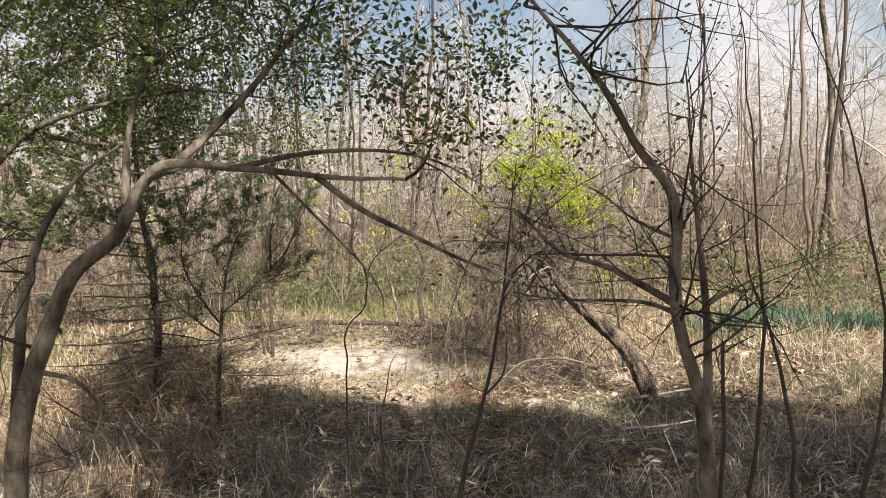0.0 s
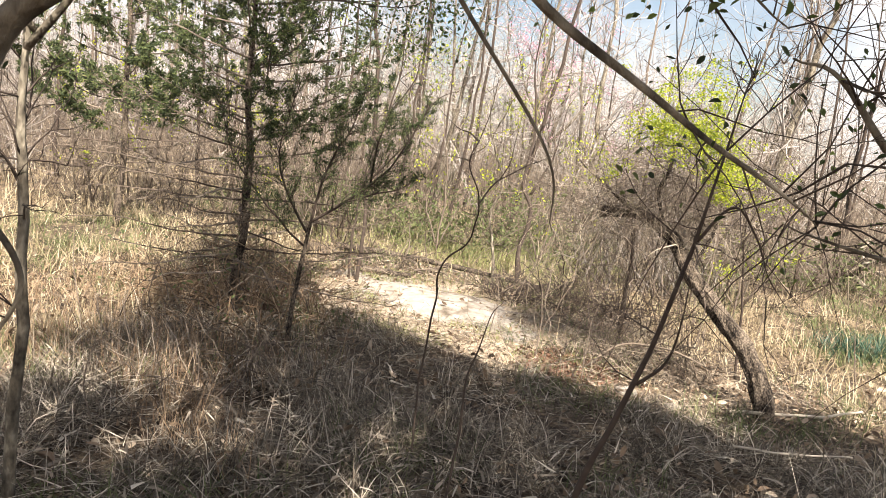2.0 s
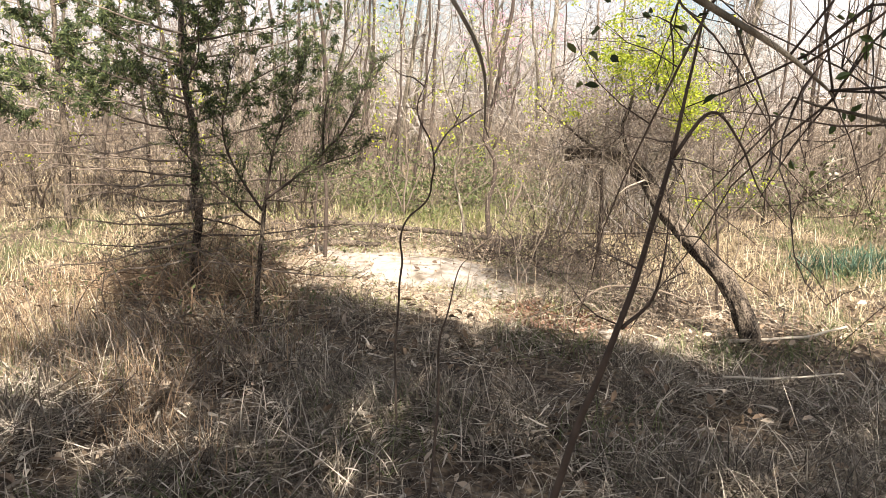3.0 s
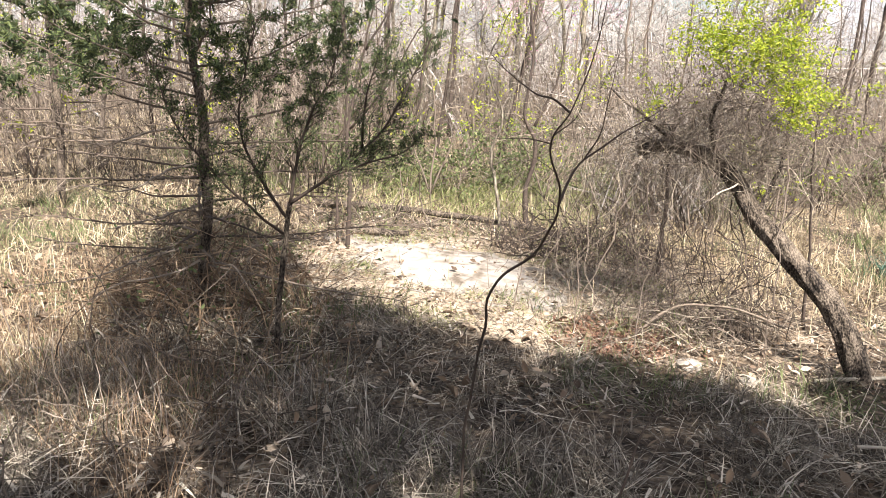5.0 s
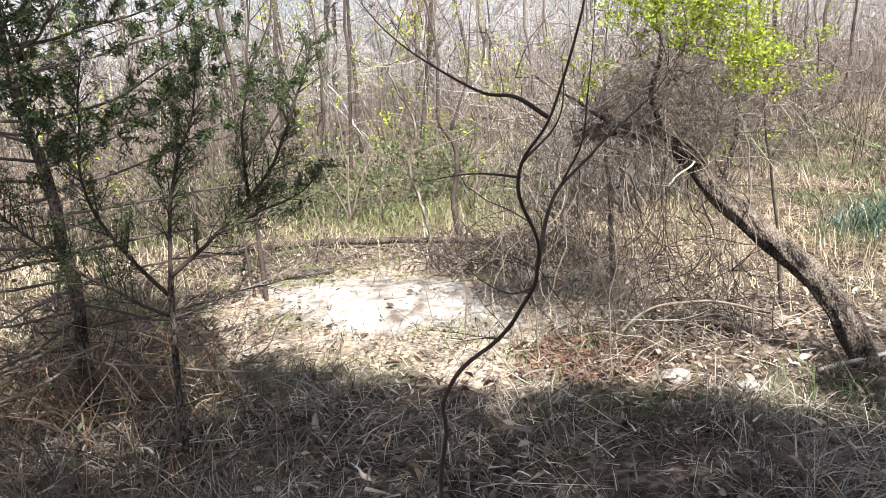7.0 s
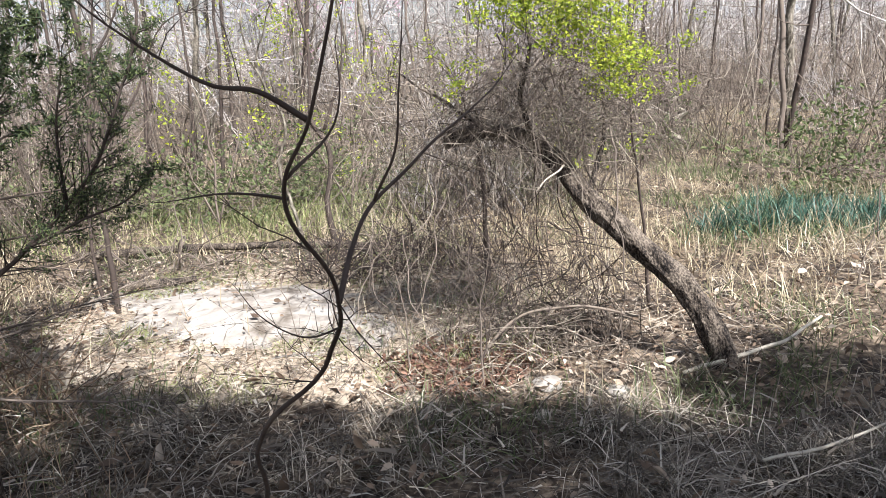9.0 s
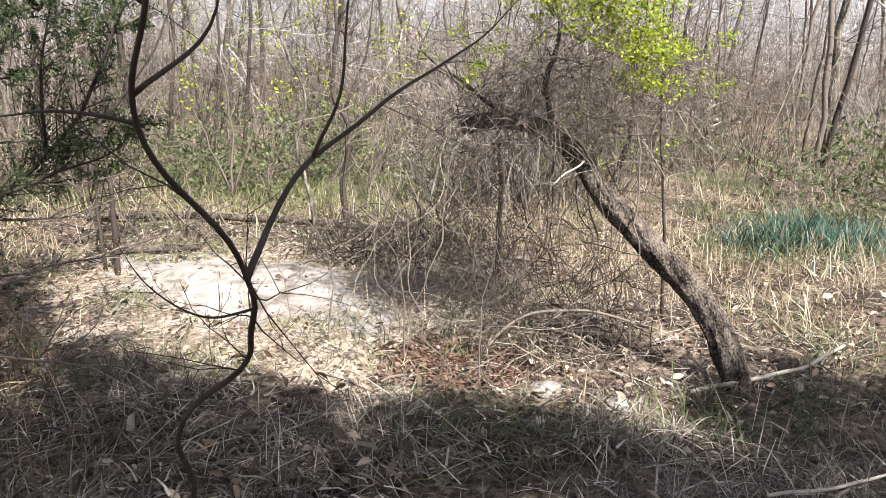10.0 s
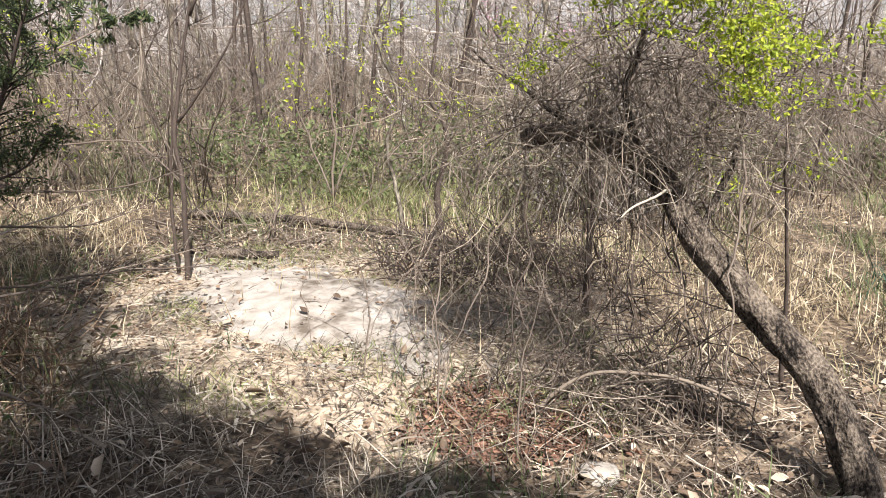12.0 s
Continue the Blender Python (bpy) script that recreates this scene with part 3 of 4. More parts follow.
stem_thing("fork_sapling", "thin dark bare sapling leaning out of the grass", "sapling", [
    ([(-0.04, 3.6, -0.02), (0.0, 3.58, 0.5), (0.04, 3.57, 0.88), (0.09, 3.57, 1.04), (0.12, 3.57, 1.15), (0.14, 3.57, 1.27), (0.16, 3.57, 1.36), (0.17, 3.57, 1.42), (0.18, 3.57, 1.52), (0.2, 3.57, 1.65)], 1.0),
    ([(0.115, 3.57, 1.11), (0.15, 3.57, 1.15), (0.16, 3.57, 1.22), (0.16, 3.57, 1.3)], 0.45),
    ([(0.16, 3.57, 1.35), (0.21, 3.57, 1.41), (0.25, 3.57, 1.37), (0.28, 3.57, 1.31), (0.33, 3.57, 1.26)], 0.4),
], M_DARK, 0.0072, 9, 0.13, M_DARK, 0.01)

stem_thing("y_sapling", "dark bare sapling that forks low above the straw", "sapling", [
    ([(-0.42, 5.4, -0.02), (-0.42, 5.35, 0.4), (-0.40, 5.2, 0.78), (-0.37, 5.08, 0.97), (-0.28, 5.0, 1.07), (-0.25, 4.88, 1.19), (-0.25, 4.81, 1.26), (-0.283, 4.72, 1.335), (-0.284, 4.66, 1.40), (-0.272, 4.60, 1.46), (-0.25, 4.57, 1.54), (-0.24, 4.54, 1.66)], 1.0),
    ([(-0.25, 4.81, 1.26), (-0.227, 4.85, 1.289), (-0.192, 4.9, 1.324), (-0.125, 4.95, 1.376), (-0.06, 5.0, 1.405), (-0.003, 5.05, 1.448), (0.06, 5.1, 1.52)], 0.7),
    ([(-0.274, 4.61, 1.455), (-0.30, 4.60, 1.48), (-0.33, 4.60, 1.49), (-0.38, 4.62, 1.53), (-0.44, 4.64, 1.60)], 0.5),
    ([(-0.283, 4.68, 1.38), (-0.34, 4.70, 1.395), (-0.41, 4.73, 1.40)], 0.3),
    ([(-0.192, 4.9, 1.324), (-0.17, 4.88, 1.40), (-0.165, 4.86, 1.48), (-0.15, 4.85, 1.6)], 0.42),
    ([(-0.245, 4.86, 1.21), (-0.29, 4.83, 1.22), (-0.34, 4.83, 1.245), (-0.36, 4.84, 1.28)], 0.3),
    ([(-0.284, 4.66, 1.40), (-0.25, 4.67, 1.44), (-0.235, 4.66, 1.52)], 0.35),
], M_DARK, 0.0048, 16, 0.12, M_DARK, 0.018)

# ---- saplings round the clearing ----
stem_thing("pale_sapling", "thin pale bare sapling at the edge of the clearing", "sapling", [
    ([(-0.26, 9.78, -0.02), (-0.31, 9.80, 0.35), (-0.39, 9.80, 0.7), (-0.31, 9.80, 1.0), (-0.43, 9.83, 1.35), (-0.54, 9.83, 1.7), (-0.46, 9.88, 2.3), (-0.56, 9.88, 3.0)], 1.0),
    ([(-0.37, 9.80, 0.6), (-0.23, 9.80, 0.66), (-0.01, 9.80, 0.64)], 0.4),
    ([(-0.48, 9.83, 1.45), (-0.36, 9.83, 1.8), (-0.16, 9.83, 2.2)], 0.5),
], M_SMOOTH, 0.017, 14, 0.5, M_TWIG, 0.02)
stem_thing("dark_sapling", "dark-footed sapling with a pale upper stem", "sapling", [
    ([(-0.01, 10.00, -0.02), (-0.04, 10.01, 0.3), (0.01, 10.03, 0.8), (-0.11, 10.05, 1.05), (-0.06, 10.10, 1.6), (-0.16, 10.15, 2.3), (-0.06, 10.15, 3.2)], 1.0),
    ([(-0.01, 10.04, 0.95), (0.17, 10.05, 1.4), (0.24, 10.05, 2.0)], 0.5),
], M_DARK, 0.028, 12, 0.6, M_TWIG, 0.02)
stem_thing("thin_sapling", "thin dark sapling beside the sand", "sapling", [
    ([(-1.50, 8.87, -0.02), (-1.48, 8.87, 0.4), (-1.52, 8.92, 0.9), (-1.44, 8.97, 1.4), (-1.34, 8.99, 2.0), (-1.38, 9.02, 3.0)], 1.0),
    ([(-1.60, 8.97, -0.02), (-1.60, 8.97, 0.5), (-1.54, 8.97, 1.1), (-1.50, 8.97, 1.9)], 0.7),
    ([(-1.50, 8.93, 0.95), (-1.20, 8.87, 1.3), (-0.95, 8.87, 1.75), (-0.65, 8.87, 1.85)], 0.5),
    ([(-1.40, 8.97, 1.55), (-1.20, 8.97, 1.9), (-1.15, 8.97, 2.4)], 0.5),
], M_DARK, 0.02, 14, 0.5, M_DARK, 0.015)
stem_thing("post_sapling", "upright dark sapling inside the vine thicket", "sapling", [
    ([(0.86, 8.4, -0.02), (0.86, 8.4, 0.5), (0.84, 8.4, 1.1), (0.9, 8.4, 1.8)], 1.0),
], M_DARK, 0.022, 8, 0.4, M_VINE, 0.01)
stem_thing("vine_sapling", "slim dark sapling behind the leaning trunk", "sapling", [
    ([(1.62, 7.7, -0.02), (1.56, 7.65, 0.5), (1.47, 7.6, 0.95), (1.45, 7.6, 1.4), (1.5, 7.6, 1.9)], 1.0),
], M_DARK, 0.011, 8, 0.35, M_VINE, 0.01)
stem_thing("grass_twig", "single bent twig standing in the grass", "twig", [
    ([(-0.2, 4.3, -0.02), (-0.2, 4.3, 0.45), (-0.19, 4.3, 0.78), (-0.17, 4.3, 0.91), (-0.15, 4.3, 1.01), (-0.12, 4.3, 1.05)], 1.0),
], M_DARK, 0.0045, 2, 0.08, M_DARK, 0.01)
for k, ctrl in enumerate(([(0.74, 3.6, -0.02), (0.76, 3.6, 0.81), (0.79, 3.6, 1.13), (0.79, 3.6, 1.41), (0.77, 3.6, 1.72), (0.73, 3.6, 2.05)],
                          [(0.88, 3.6, -0.02), (0.87, 3.6, 0.82), (0.84, 3.6, 1.08), (0.8, 3.6, 1.25), (0.75, 3.6, 1.42), (0.74, 3.6, 1.54)],
                          [(1.04, 3.6, -0.02), (1.05, 3.6, 0.78), (1.1, 3.6, 1.12), (1.06, 3.6, 1.49), (1.0, 3.6, 1.71), (0.89, 3.6, 2.0)],
                          [(0.68, 3.6, -0.02), (0.69, 3.6, 1.09), (0.7, 3.6, 1.17), (0.78, 3.6, 1.21)])):
    stem_thing("bare_shoot", "thin dark bare shoot beside the young tree", "sapling", [(ctrl, 1.0)], M_DARK, 0.007, 7, 0.17, M_DARK, 0.015, 6, "shoots beside the young tree")
for k, (x, y) in enumerate(((3.3, 7.7), (3.8, 7.5), (0.15, 7.3), (0.45, 7.05), (-0.2, 7.6), (2.6, 8.0), (2.9, 7.6), (3.6, 8.2), (2.5, 9.1), (2.0, 8.6), (-2.6, 6.4), (-1.7, 5.1))):
    h = rnd.uniform(0.5, 1.0)
    stem_thing("weed_stalk", "dry upright weed stalk in the grass", "weed", [
        ([(x, y, -0.02), (x + rnd.gauss(0, 0.05), y, h * 0.5), (x + rnd.gauss(0, 0.12), y, h)], 1.0)], M_TWIG, 0.005, 8, 0.16, M_TWIG, 0.02, 5, "weed stalks")


# ---- cedar, leaning cedar bough, bramble ----
def spray(cs, p, d, length, n=34):
    """Scale-leaf tufts along a cedar twig, thinning to its tip."""
    for k in range(n):
        t = k / n
        w = 0.013 * (1 - t * 0.65)
        cs.append(p + d * (length * t) + Vector((rnd.gauss(0, w), rnd.gauss(0, w), rnd.gauss(0, w))))


def bough(bt, cs, path, r, twig, gap, leafy_from, dens):
    """A cedar bough: a bent stem with twigs that sweep forward on both sides, each feathered with sprays."""
    bt.tube(path, r, r * 0.25, 6, 0.15)
    run, side = 0.0, 1
    total = sum((b - a).length for a, b in zip(path, path[1:]))
    done = 0.0
    for a, b in zip(path, path[1:]):
        d = (b - a).normalized()
        done += (b - a).length
        run += (b - a).length
        while run > gap:
            run -= gap
            t = done / total
            if t < 0.12:
                continue
            out = (d.orthogonal().normalized() * rnd.gauss(0, 1) + d.cross(d.orthogonal()).normalized() * rnd.gauss(0, 1)).normalized()
            dd = (d * 0.75 + out * 0.8 + Vector((0, 0, 0.12))).normalized()
            ln = twig * (1.15 - 0.7 * t) * rnd.uniform(0.5, 1.2)
            q = a.lerp(b, rnd.random())
            m, e = q + dd * ln * 0.5 + rand_dir() * ln * 0.06, q + dd * ln
            bt.tube([q, m, e], r * 0.3, r * 0.12, 3)
            if t > leafy_from:
                spray(cs, q + dd * ln * 0.3, dd, ln * 0.8, dens)
                for _ in range(3):
                    d3 = (dd + rand_dir(0.2) * 0.8).normalized()
                    spray(cs, q + dd * ln * rnd.uniform(0.3, 0.9), d3, ln * 0.42, dens // 2)
            elif rnd.random() < 0.6:
                bt.tube([m, m + (dd + rand_dir()).normalized() * ln * 0.5], r * 0.14, r * 0.08, 3)


def cedar(name, label, x, y, height, limb_len, first, limbs, mat, leaf, dens, green):
    root = thing(name, label, "cedar tree", x, y, 0)
    tb = Tubes()
    path = smooth_path([(0, 0, -0.05), (0.03, 0, height * 0.3), (-0.02, 0.02, height * 0.65), (0, 0, height)], 6, 0.03)
    tb.tube(path, 0.034, 0.008, 9, 0.3)
    tb.done("trunk", M_BARK, root)
    bt, cs = Tubes(), []
    for k in range(limbs):
        z = first + (height - first) * ((k + rnd.random()) / limbs) ** 1.3
        a = k * 2.4 + rnd.uniform(-0.5, 0.5)
        ln = limb_len * (1.1 - 0.75 * z / height) * rnd.uniform(0.6, 1.15)
        d = Vector((math.cos(a), math.sin(a), 0))
        up = 0.06 if z < green else 0.35
        p0 = Vector((0, 0, z))
        limb = smooth_path([p0, p0 + d * ln * 0.35 + Vector((0, 0, ln * up * 0.2)), p0 + d * ln * 0.7 + Vector((0, 0, ln * up * 0.55)) + rand_dir() * 0.05, p0 + d * ln + Vector((0, 0, ln * up))], 5, 0.012)
        bough(bt, cs, limb, 0.0075, 0.24, 0.045, 0.3 if z > green else 2.0, dens)
    bt.done("twig_growth", M_TWIG, root)
    v, f = leaves(cs, leaf, 0.0, 0.22)
    mesh_part("foliage", v, f, mat, root, "dull green scale-leaf sprays", False)
    return root


cedar("cedar_tree", "open cedar with dead lower branches over brambles", -1.95, 7.05, 3.0, 1.25, 0.35, 76, M_CEDAR, 0.03, 26, 1.12)
cedar("cedar_tree", "taller cedar behind the brambles", -4.3, 9.6, 5.2, 1.6, 0.6, 60, M_CEDAR, 0.05, 16, 1.0)

root = thing("cedar_sapling", "leaning cedar sapling with feathery dark sprays", "cedar sapling", -1.38, 6.5, 0)
o = Vector((-1.38, 6.5, 0))
tb = Tubes()
tb.tube(smooth_path(rel([(-1.38, 6.5, -0.02), (-1.35, 6.5, 0.44), (-1.32, 6.5, 0.72), (-1.30, 6.5, 0.85)], o), 6, 0.006), 0.015, 0.011, 8, 0.2)
tb.done("stem", M_BARK, root)
bt, cs = Tubes(), []
for ctrl, r, tw_ in (([(-1.30, 6.5, 0.85), (-1.10, 6.45, 1.0), (-0.88, 6.42, 1.20), (-0.74, 6.4, 1.45), (-0.66, 6.38, 1.62)], 0.009, 0.20),
                     ([(-1.30, 6.5, 0.85), (-1.26, 6.5, 1.07), (-1.19, 6.48, 1.28), (-1.11, 6.45, 1.40), (-1.05, 6.42, 1.64)], 0.009, 0.20),
                     ([(-1.10, 6.45, 1.0), (-0.95, 6.4, 1.06), (-0.78, 6.38, 1.12), (-0.68, 6.35, 1.22)], 0.006, 0.15),
                     ([(-1.32, 6.5, 0.78), (-1.44, 6.45, 1.0), (-1.50, 6.42, 1.2), (-1.46, 6.4, 1.45), (-1.4, 6.38, 1.65)], 0.008, 0.2),
                     ([(-1.34, 6.5, 0.7), (-1.52, 6.3, 0.95), (-1.68, 6.2, 1.2), (-1.75, 6.1, 1.5)], 0.007, 0.2),
                     ([(-0.96, 6.43, 1.12), (-0.94, 6.42, 1.36), (-0.88, 6.4, 1.58)], 0.006, 0.17)):
    bough(bt, cs, smooth_path(rel(ctrl, o), 7, 0.008), r, tw_, 0.016, 0.15, 28)
bt.done("twig_growth", M_DARK, root)
v, f = leaves(cs, 0.015, 0.0, 0.22)
mesh_part("foliage", v, f, M_CEDAR, root, "dark feathery cedar sprays", False)


def tangle(name, label, x, y, rx, ry, rz, n, mat, r=0.004, seg=0.09, drop=0.05, cat="brambles", leaf_mat=None, leaf_n=0, leaf_size=0.03):
    root = thing(name, label, cat, x, y, 0)
    tb, cs = Tubes(), []
    for k in range(n):
        a, q = rnd.uniform(0, 2 * math.pi), rnd.random() ** 0.5
        p = Vector((rx * q * math.cos(a), ry * q * math.sin(a), rz * rnd.random() * (1 - 0.6 * q * q)))
        if k % 3 == 0:
            p.z = 0
        d = rand_dir(0.8 if k % 3 == 0 else 0.0)
        pts_ = [p.copy()]
        for _ in range(rnd.randint(4, 9)):
            d = (d + rand_dir() * 0.35 + Vector((0, 0, -drop))).normalized()
            p = p + d * seg * rnd.uniform(0.6, 1.3)
            if p.z < -0.01:
                break
            pts_.append(p.copy())
        if k % 3 == 0 and k < 54 and len(pts_) > 3:
            cane = Tubes()
            cane.tube(pts_, r * 1.4, r * 0.5, 5)
            cane.done("cane", mat, root)
        else:
            tb.tube(pts_, r * rnd.uniform(0.5, 1.3), r * 0.3, 3)
        if leaf_n and p.z > 0.05:
            cs += [p + Vector((rnd.gauss(0, 0.07), rnd.gauss(0, 0.07), rnd.gauss(0, 0.05))) for _ in range(leaf_n)]
    tb.done("brush", mat, root)
    if cs:
        v, f = leaves(cs, leaf_size, 0.2, 0.5)
        mesh_part("foliage", v, f, leaf_mat, root, "", False)
    return root


tangle("bramble", "low brown bramble under the cedar", -1.95, 7.15, 0.62, 0.6, 0.48, 520, M_BROWN, 0.004, 0.09, 0.06, leaf_mat=M_GREEN, leaf_n=2, leaf_size=0.026)
tangle("bramble", "grey bramble in the shaded grass", -1.75, 5.9, 0.6, 0.6, 0.45, 220, M_TWIG, 0.003, 0.08)
tangle("brush_pile", "dark heap of broken twigs beyond the sand", 0.45, 9.1, 0.8, 0.45, 0.24, 560, M_DARK, 0.0048, 0.07, 0.14, "brush")
tangle("brush_pile", "heap of dry twigs and roots under the vines", 0.85, 7.45, 0.55, 0.35, 0.22, 320, M_VINE, 0.0034, 0.08, 0.14, "brush")
tangle("brush_pile", "low litter of sticks behind the sand", -1.5, 9.75, 0.7, 0.25, 0.1, 120, M_TWIG, 0.006, 0.08, 0.16, "brush")

# ---- logs, sticks, stone ----


def log(name, label, ctrl, r, mat, cat):
    o = Vector((ctrl[0][0], ctrl[0][1], 0))
    tb = Tubes()
    tb.tube(smooth_path(rel(ctrl, o), 8, 0.008), r, r * 0.7, 10, 0.3)
    ob = tb.done(name, mat, None, label)
    ob.location = o
    return tagged(ob, "", cat)


log("fallen_log", "dark fallen log behind the sand", [(-2.1, 10.35, 0.05), (-1.3, 10.2, 0.06), (-0.5, 9.95, 0.06), (0.3, 9.6, 0.05)], 0.035, M_BARK, "log")
log("fallen_log", "rotten stub of wood on the leaves", [(-1.55, 9.3, 0.04), (-1.3, 9.28, 0.05), (-1.05, 9.3, 0.04)], 0.035, M_BARK, "log")
log("stick", "pale stick on the dark leaves", [(1.32, 6.81, 0.03), (1.6, 6.84, 0.05), (1.9, 6.9, 0.06), (2.2, 7.02, 0.1)], 0.010, M_PALE, "stick")
log("stick", "pale stick lying in the shaded straw", [(1.1, 5.93, 0.14), (1.4, 5.94, 0.15), (1.68, 5.98, 0.17)], 0.006, M_PALE, "stick")
log("stick", "thin bowed stick under the vines", [(0.5, 7.3, 0.02), (0.7, 7.3, 0.2), (1.0, 7.25, 0.24), (1.3, 7.2, 0.16)], 0.008, M_VINE, "stick")


def stone(x, y, sx, sy, sz, label):
    bm = bmesh.new()
    bmesh.ops.create_icosphere(bm, subdivisions=3, radius=1)
    for vv in bm.verts:
        q = 1 + 0.35 * noise.noise(vv.co * 1.7 + Vector((x, y, 0)))
        vv.co = Vector((vv.co.x * sx * q, vv.co.y * sy * q, vv.co.z * sz * q))
    me = bpy.data.meshes.new("stone")
    bm.to_mesh(me)
    bm.free()
    me.materials.append(M_ROCK)
    me.polygons.foreach_set("use_smooth", [True] * len(me.polygons))
    ob = new("stone", me)
    ob.location = (x, y, bumps(x, y) + sz * 0.4)
    return tagged(ob, label, "stone")


stone(0.74, 6.98, 0.07, 0.06, 0.03, "flat pale stone among dead leaves")
stone(1.0, 6.8, 0.05, 0.04, 0.02, "small pale stone among dead leaves")
stone(0.62, 6.72, 0.035, 0.03, 0.018, "small pale stone in the straw")

pts = scatter(2600, -0.1, 1.1, 6.8, 7.7, lambda x, y: max(0.0, 1 - math.hypot((x - 0.42) / 0.45, (y - 7.28) / 0.32) * (1 + 0.3 * noise.noise((x * 5, y * 5, 0)))))
pts[:, 2] += gen.uniform(0.002, 0.03, len(pts))
v, f = leaves(pts, 0.035, 0.75, 0.45)
tagged(mesh_part("rusty_litter", v, f, M_RUST), "reddish-brown rotted leaves beside the vines", "dead leaves", kind="stuff")

root = thing("upturned_stump", "pale weathered upturned stump with splintered roots", "stump", 4.4, 13, 0)
tb = Tubes()
tb.tube(smooth_path([(-0.5, 0.3, 0.0), (-0.2, 0.1, 0.22), (0.1, 0, 0.42), (0.3, 0, 0.5)], 6, 0.03), 0.2, 0.13, 12, 0.5)
tb.done("stump_log", M_BARK, root)
for _ in range(26):
    a = rnd.uniform(0, 2 * math.pi)
    c0 = Vector((0.25, rnd.gauss(0, 0.08), 0.45 + rnd.gauss(0, 0.08)))
    d = Vector((0.5 + rnd.gauss(0, 0.3), 0.8 * math.cos(a), math.sin(a) * 0.9)).normalized()
    tip = c0 + d * rnd.uniform(0.25, 0.6)
    tip.z = max(0.0, tip.z)
    tb = Tubes()
    tb.tube(smooth_path([c0, (c0 + tip) / 2 + rand_dir() * 0.07, tip], 4, 0.03), rnd.uniform(0.02, 0.05), 0.006, 6, 0.4)
    tb.done("root", M_PALE if _ % 3 == 0 else M_SMOOTH, root)

# ---- leaf clumps at the wood's edge ----
for k, (x, y, n, w) in enumerate(((2.95, 8.95, 260, 0.26), (3.35, 8.85, 300, 0.28), (3.8, 8.7, 300, 0.32), (4.3, 8.75, 280, 0.3), (3.7, 9.3, 240, 0.4))):
    root = thing("bulb_clump", "clump of blue-green strap leaves in dry grass", "bulb plants", x, y, 0, "strap-leaf clumps")
    pts = np.stack([gen.normal(0, w * 0.6, n), gen.normal(0, w * 0.45, n), np.zeros(n)], 1)
    v, f = blades(pts, 0.24, 0.011, 0.22, 1.2, 4)
    mesh_part("leaf_blade_mass", v, f, M_BLADE, root)

for x, y, rx, label in ((4.8, 9.9, 0.7, "low green undergrowth by the strap leaves"), (3.5, 12.5, 0.9, "low green undergrowth between saplings"), (-1.0, 11.6, 0.9, "low green undergrowth behind the clearing"), (0.0, 12.2, 0.8, "low green undergrowth by the wood"), (-2.6, 12.3, 0.9, "low green undergrowth among saplings")):
    tangle("green_undergrowth", label, x, y, rx, 0.6, 0.45, 200, M_TWIG, 0.004, 0.1, 0.0, "undergrowth", M_GREEN, 12, 0.05)


# ---- woods ----
def bare_tree(name, label, height, r, kids, level, mat, leaf=None, seed_lean=0.1):
    root = thing(name, label, "tree", 0, 0, 0, "bare trees of the wood")
    tb = Tubes()
    lean_ = Vector((rnd.gauss(0, seed_lean), rnd.gauss(0, seed_lean), 1))
    path = smooth_path([Vector((0, 0, -0.1)), lean_ * height * 0.35, lean_ * height * 0.7 + rand_dir() * 0.2, lean_ * height], 6, 0.06)
    tb.tube(path, r, r * 0.2, 7, 0.1)
    tb.done("trunk", mat, root)
    ends = []
    for _ in range(kids):
        tw = Tubes()
        j = rnd.randint(4, len(path) - 1)
        grow(tw, path[j], rand_dir(0.9), height * 0.22 * rnd.uniform(0.5, 1.2), r * 0.32, level, 4, 0.25, 0.3, ends, 3, 0.6)
        tw.done("limb", M_FAR, root)
    if leaf:
        leafy(root, ends, *leaf)
    return root


protos = [bare_tree("bare_tree", "tall leafless grey tree in the spring wood", rnd.uniform(6, 9), rnd.uniform(0.04, 0.075), 16, 2, M_SMOOTH) for _ in range(5)]
spots = []
while len(spots) < 66:
    y = 12.5 + 32 * rnd.random() ** 1.4
    x = rnd.uniform(-0.75, 0.75) * (y + 4)
    if all((x - a) ** 2 + (y - b) ** 2 > 0.5 for a, b in spots) and not (y < 13.5 and abs(x) < 1.5):
        spots.append((x, y))
for k, (x, y) in enumerate(spots):
    m = pose(x, y, bumps(x, y), 0, 0, rnd.uniform(0, 360))
    if k < 5:
        protos[k].matrix_basis = m
    else:
        s = rnd.uniform(0.6, 1.1)
        ob = copy_thing(protos[k % 5], m)
        ob.scale = (s, s, s)

slim = []
for k in range(3):
    root = thing("slender_tree", "slender dark leafless sapling in the wood", "tree", 0, 0, 0, "slender saplings of the wood")
    h = rnd.uniform(4.5, 6.5)
    tb = Tubes()
    path = smooth_path([Vector((0, 0, -0.1)), Vector((rnd.gauss(0, 0.1), 0, h * 0.3)), Vector((rnd.gauss(0, 0.2), 0, h * 0.65)), Vector((rnd.gauss(0, 0.3), 0, h))], 6, 0.05)
    tb.tube(path, 0.034, 0.006, 6, 0.1)
    tb.done("trunk", M_DARK if k else M_TWIG, root)
    for _ in range(9):
        tw = Tubes()
        grow(tw, path[rnd.randint(4, len(path) - 2)], rand_dir(1.2), rnd.uniform(0.5, 1.3), 0.008, 1, 4, 0.2, 0.3, None, 3, 0.55)
        tw.done("limb", M_TWIG, root)
    slim.append(root)
spots = []
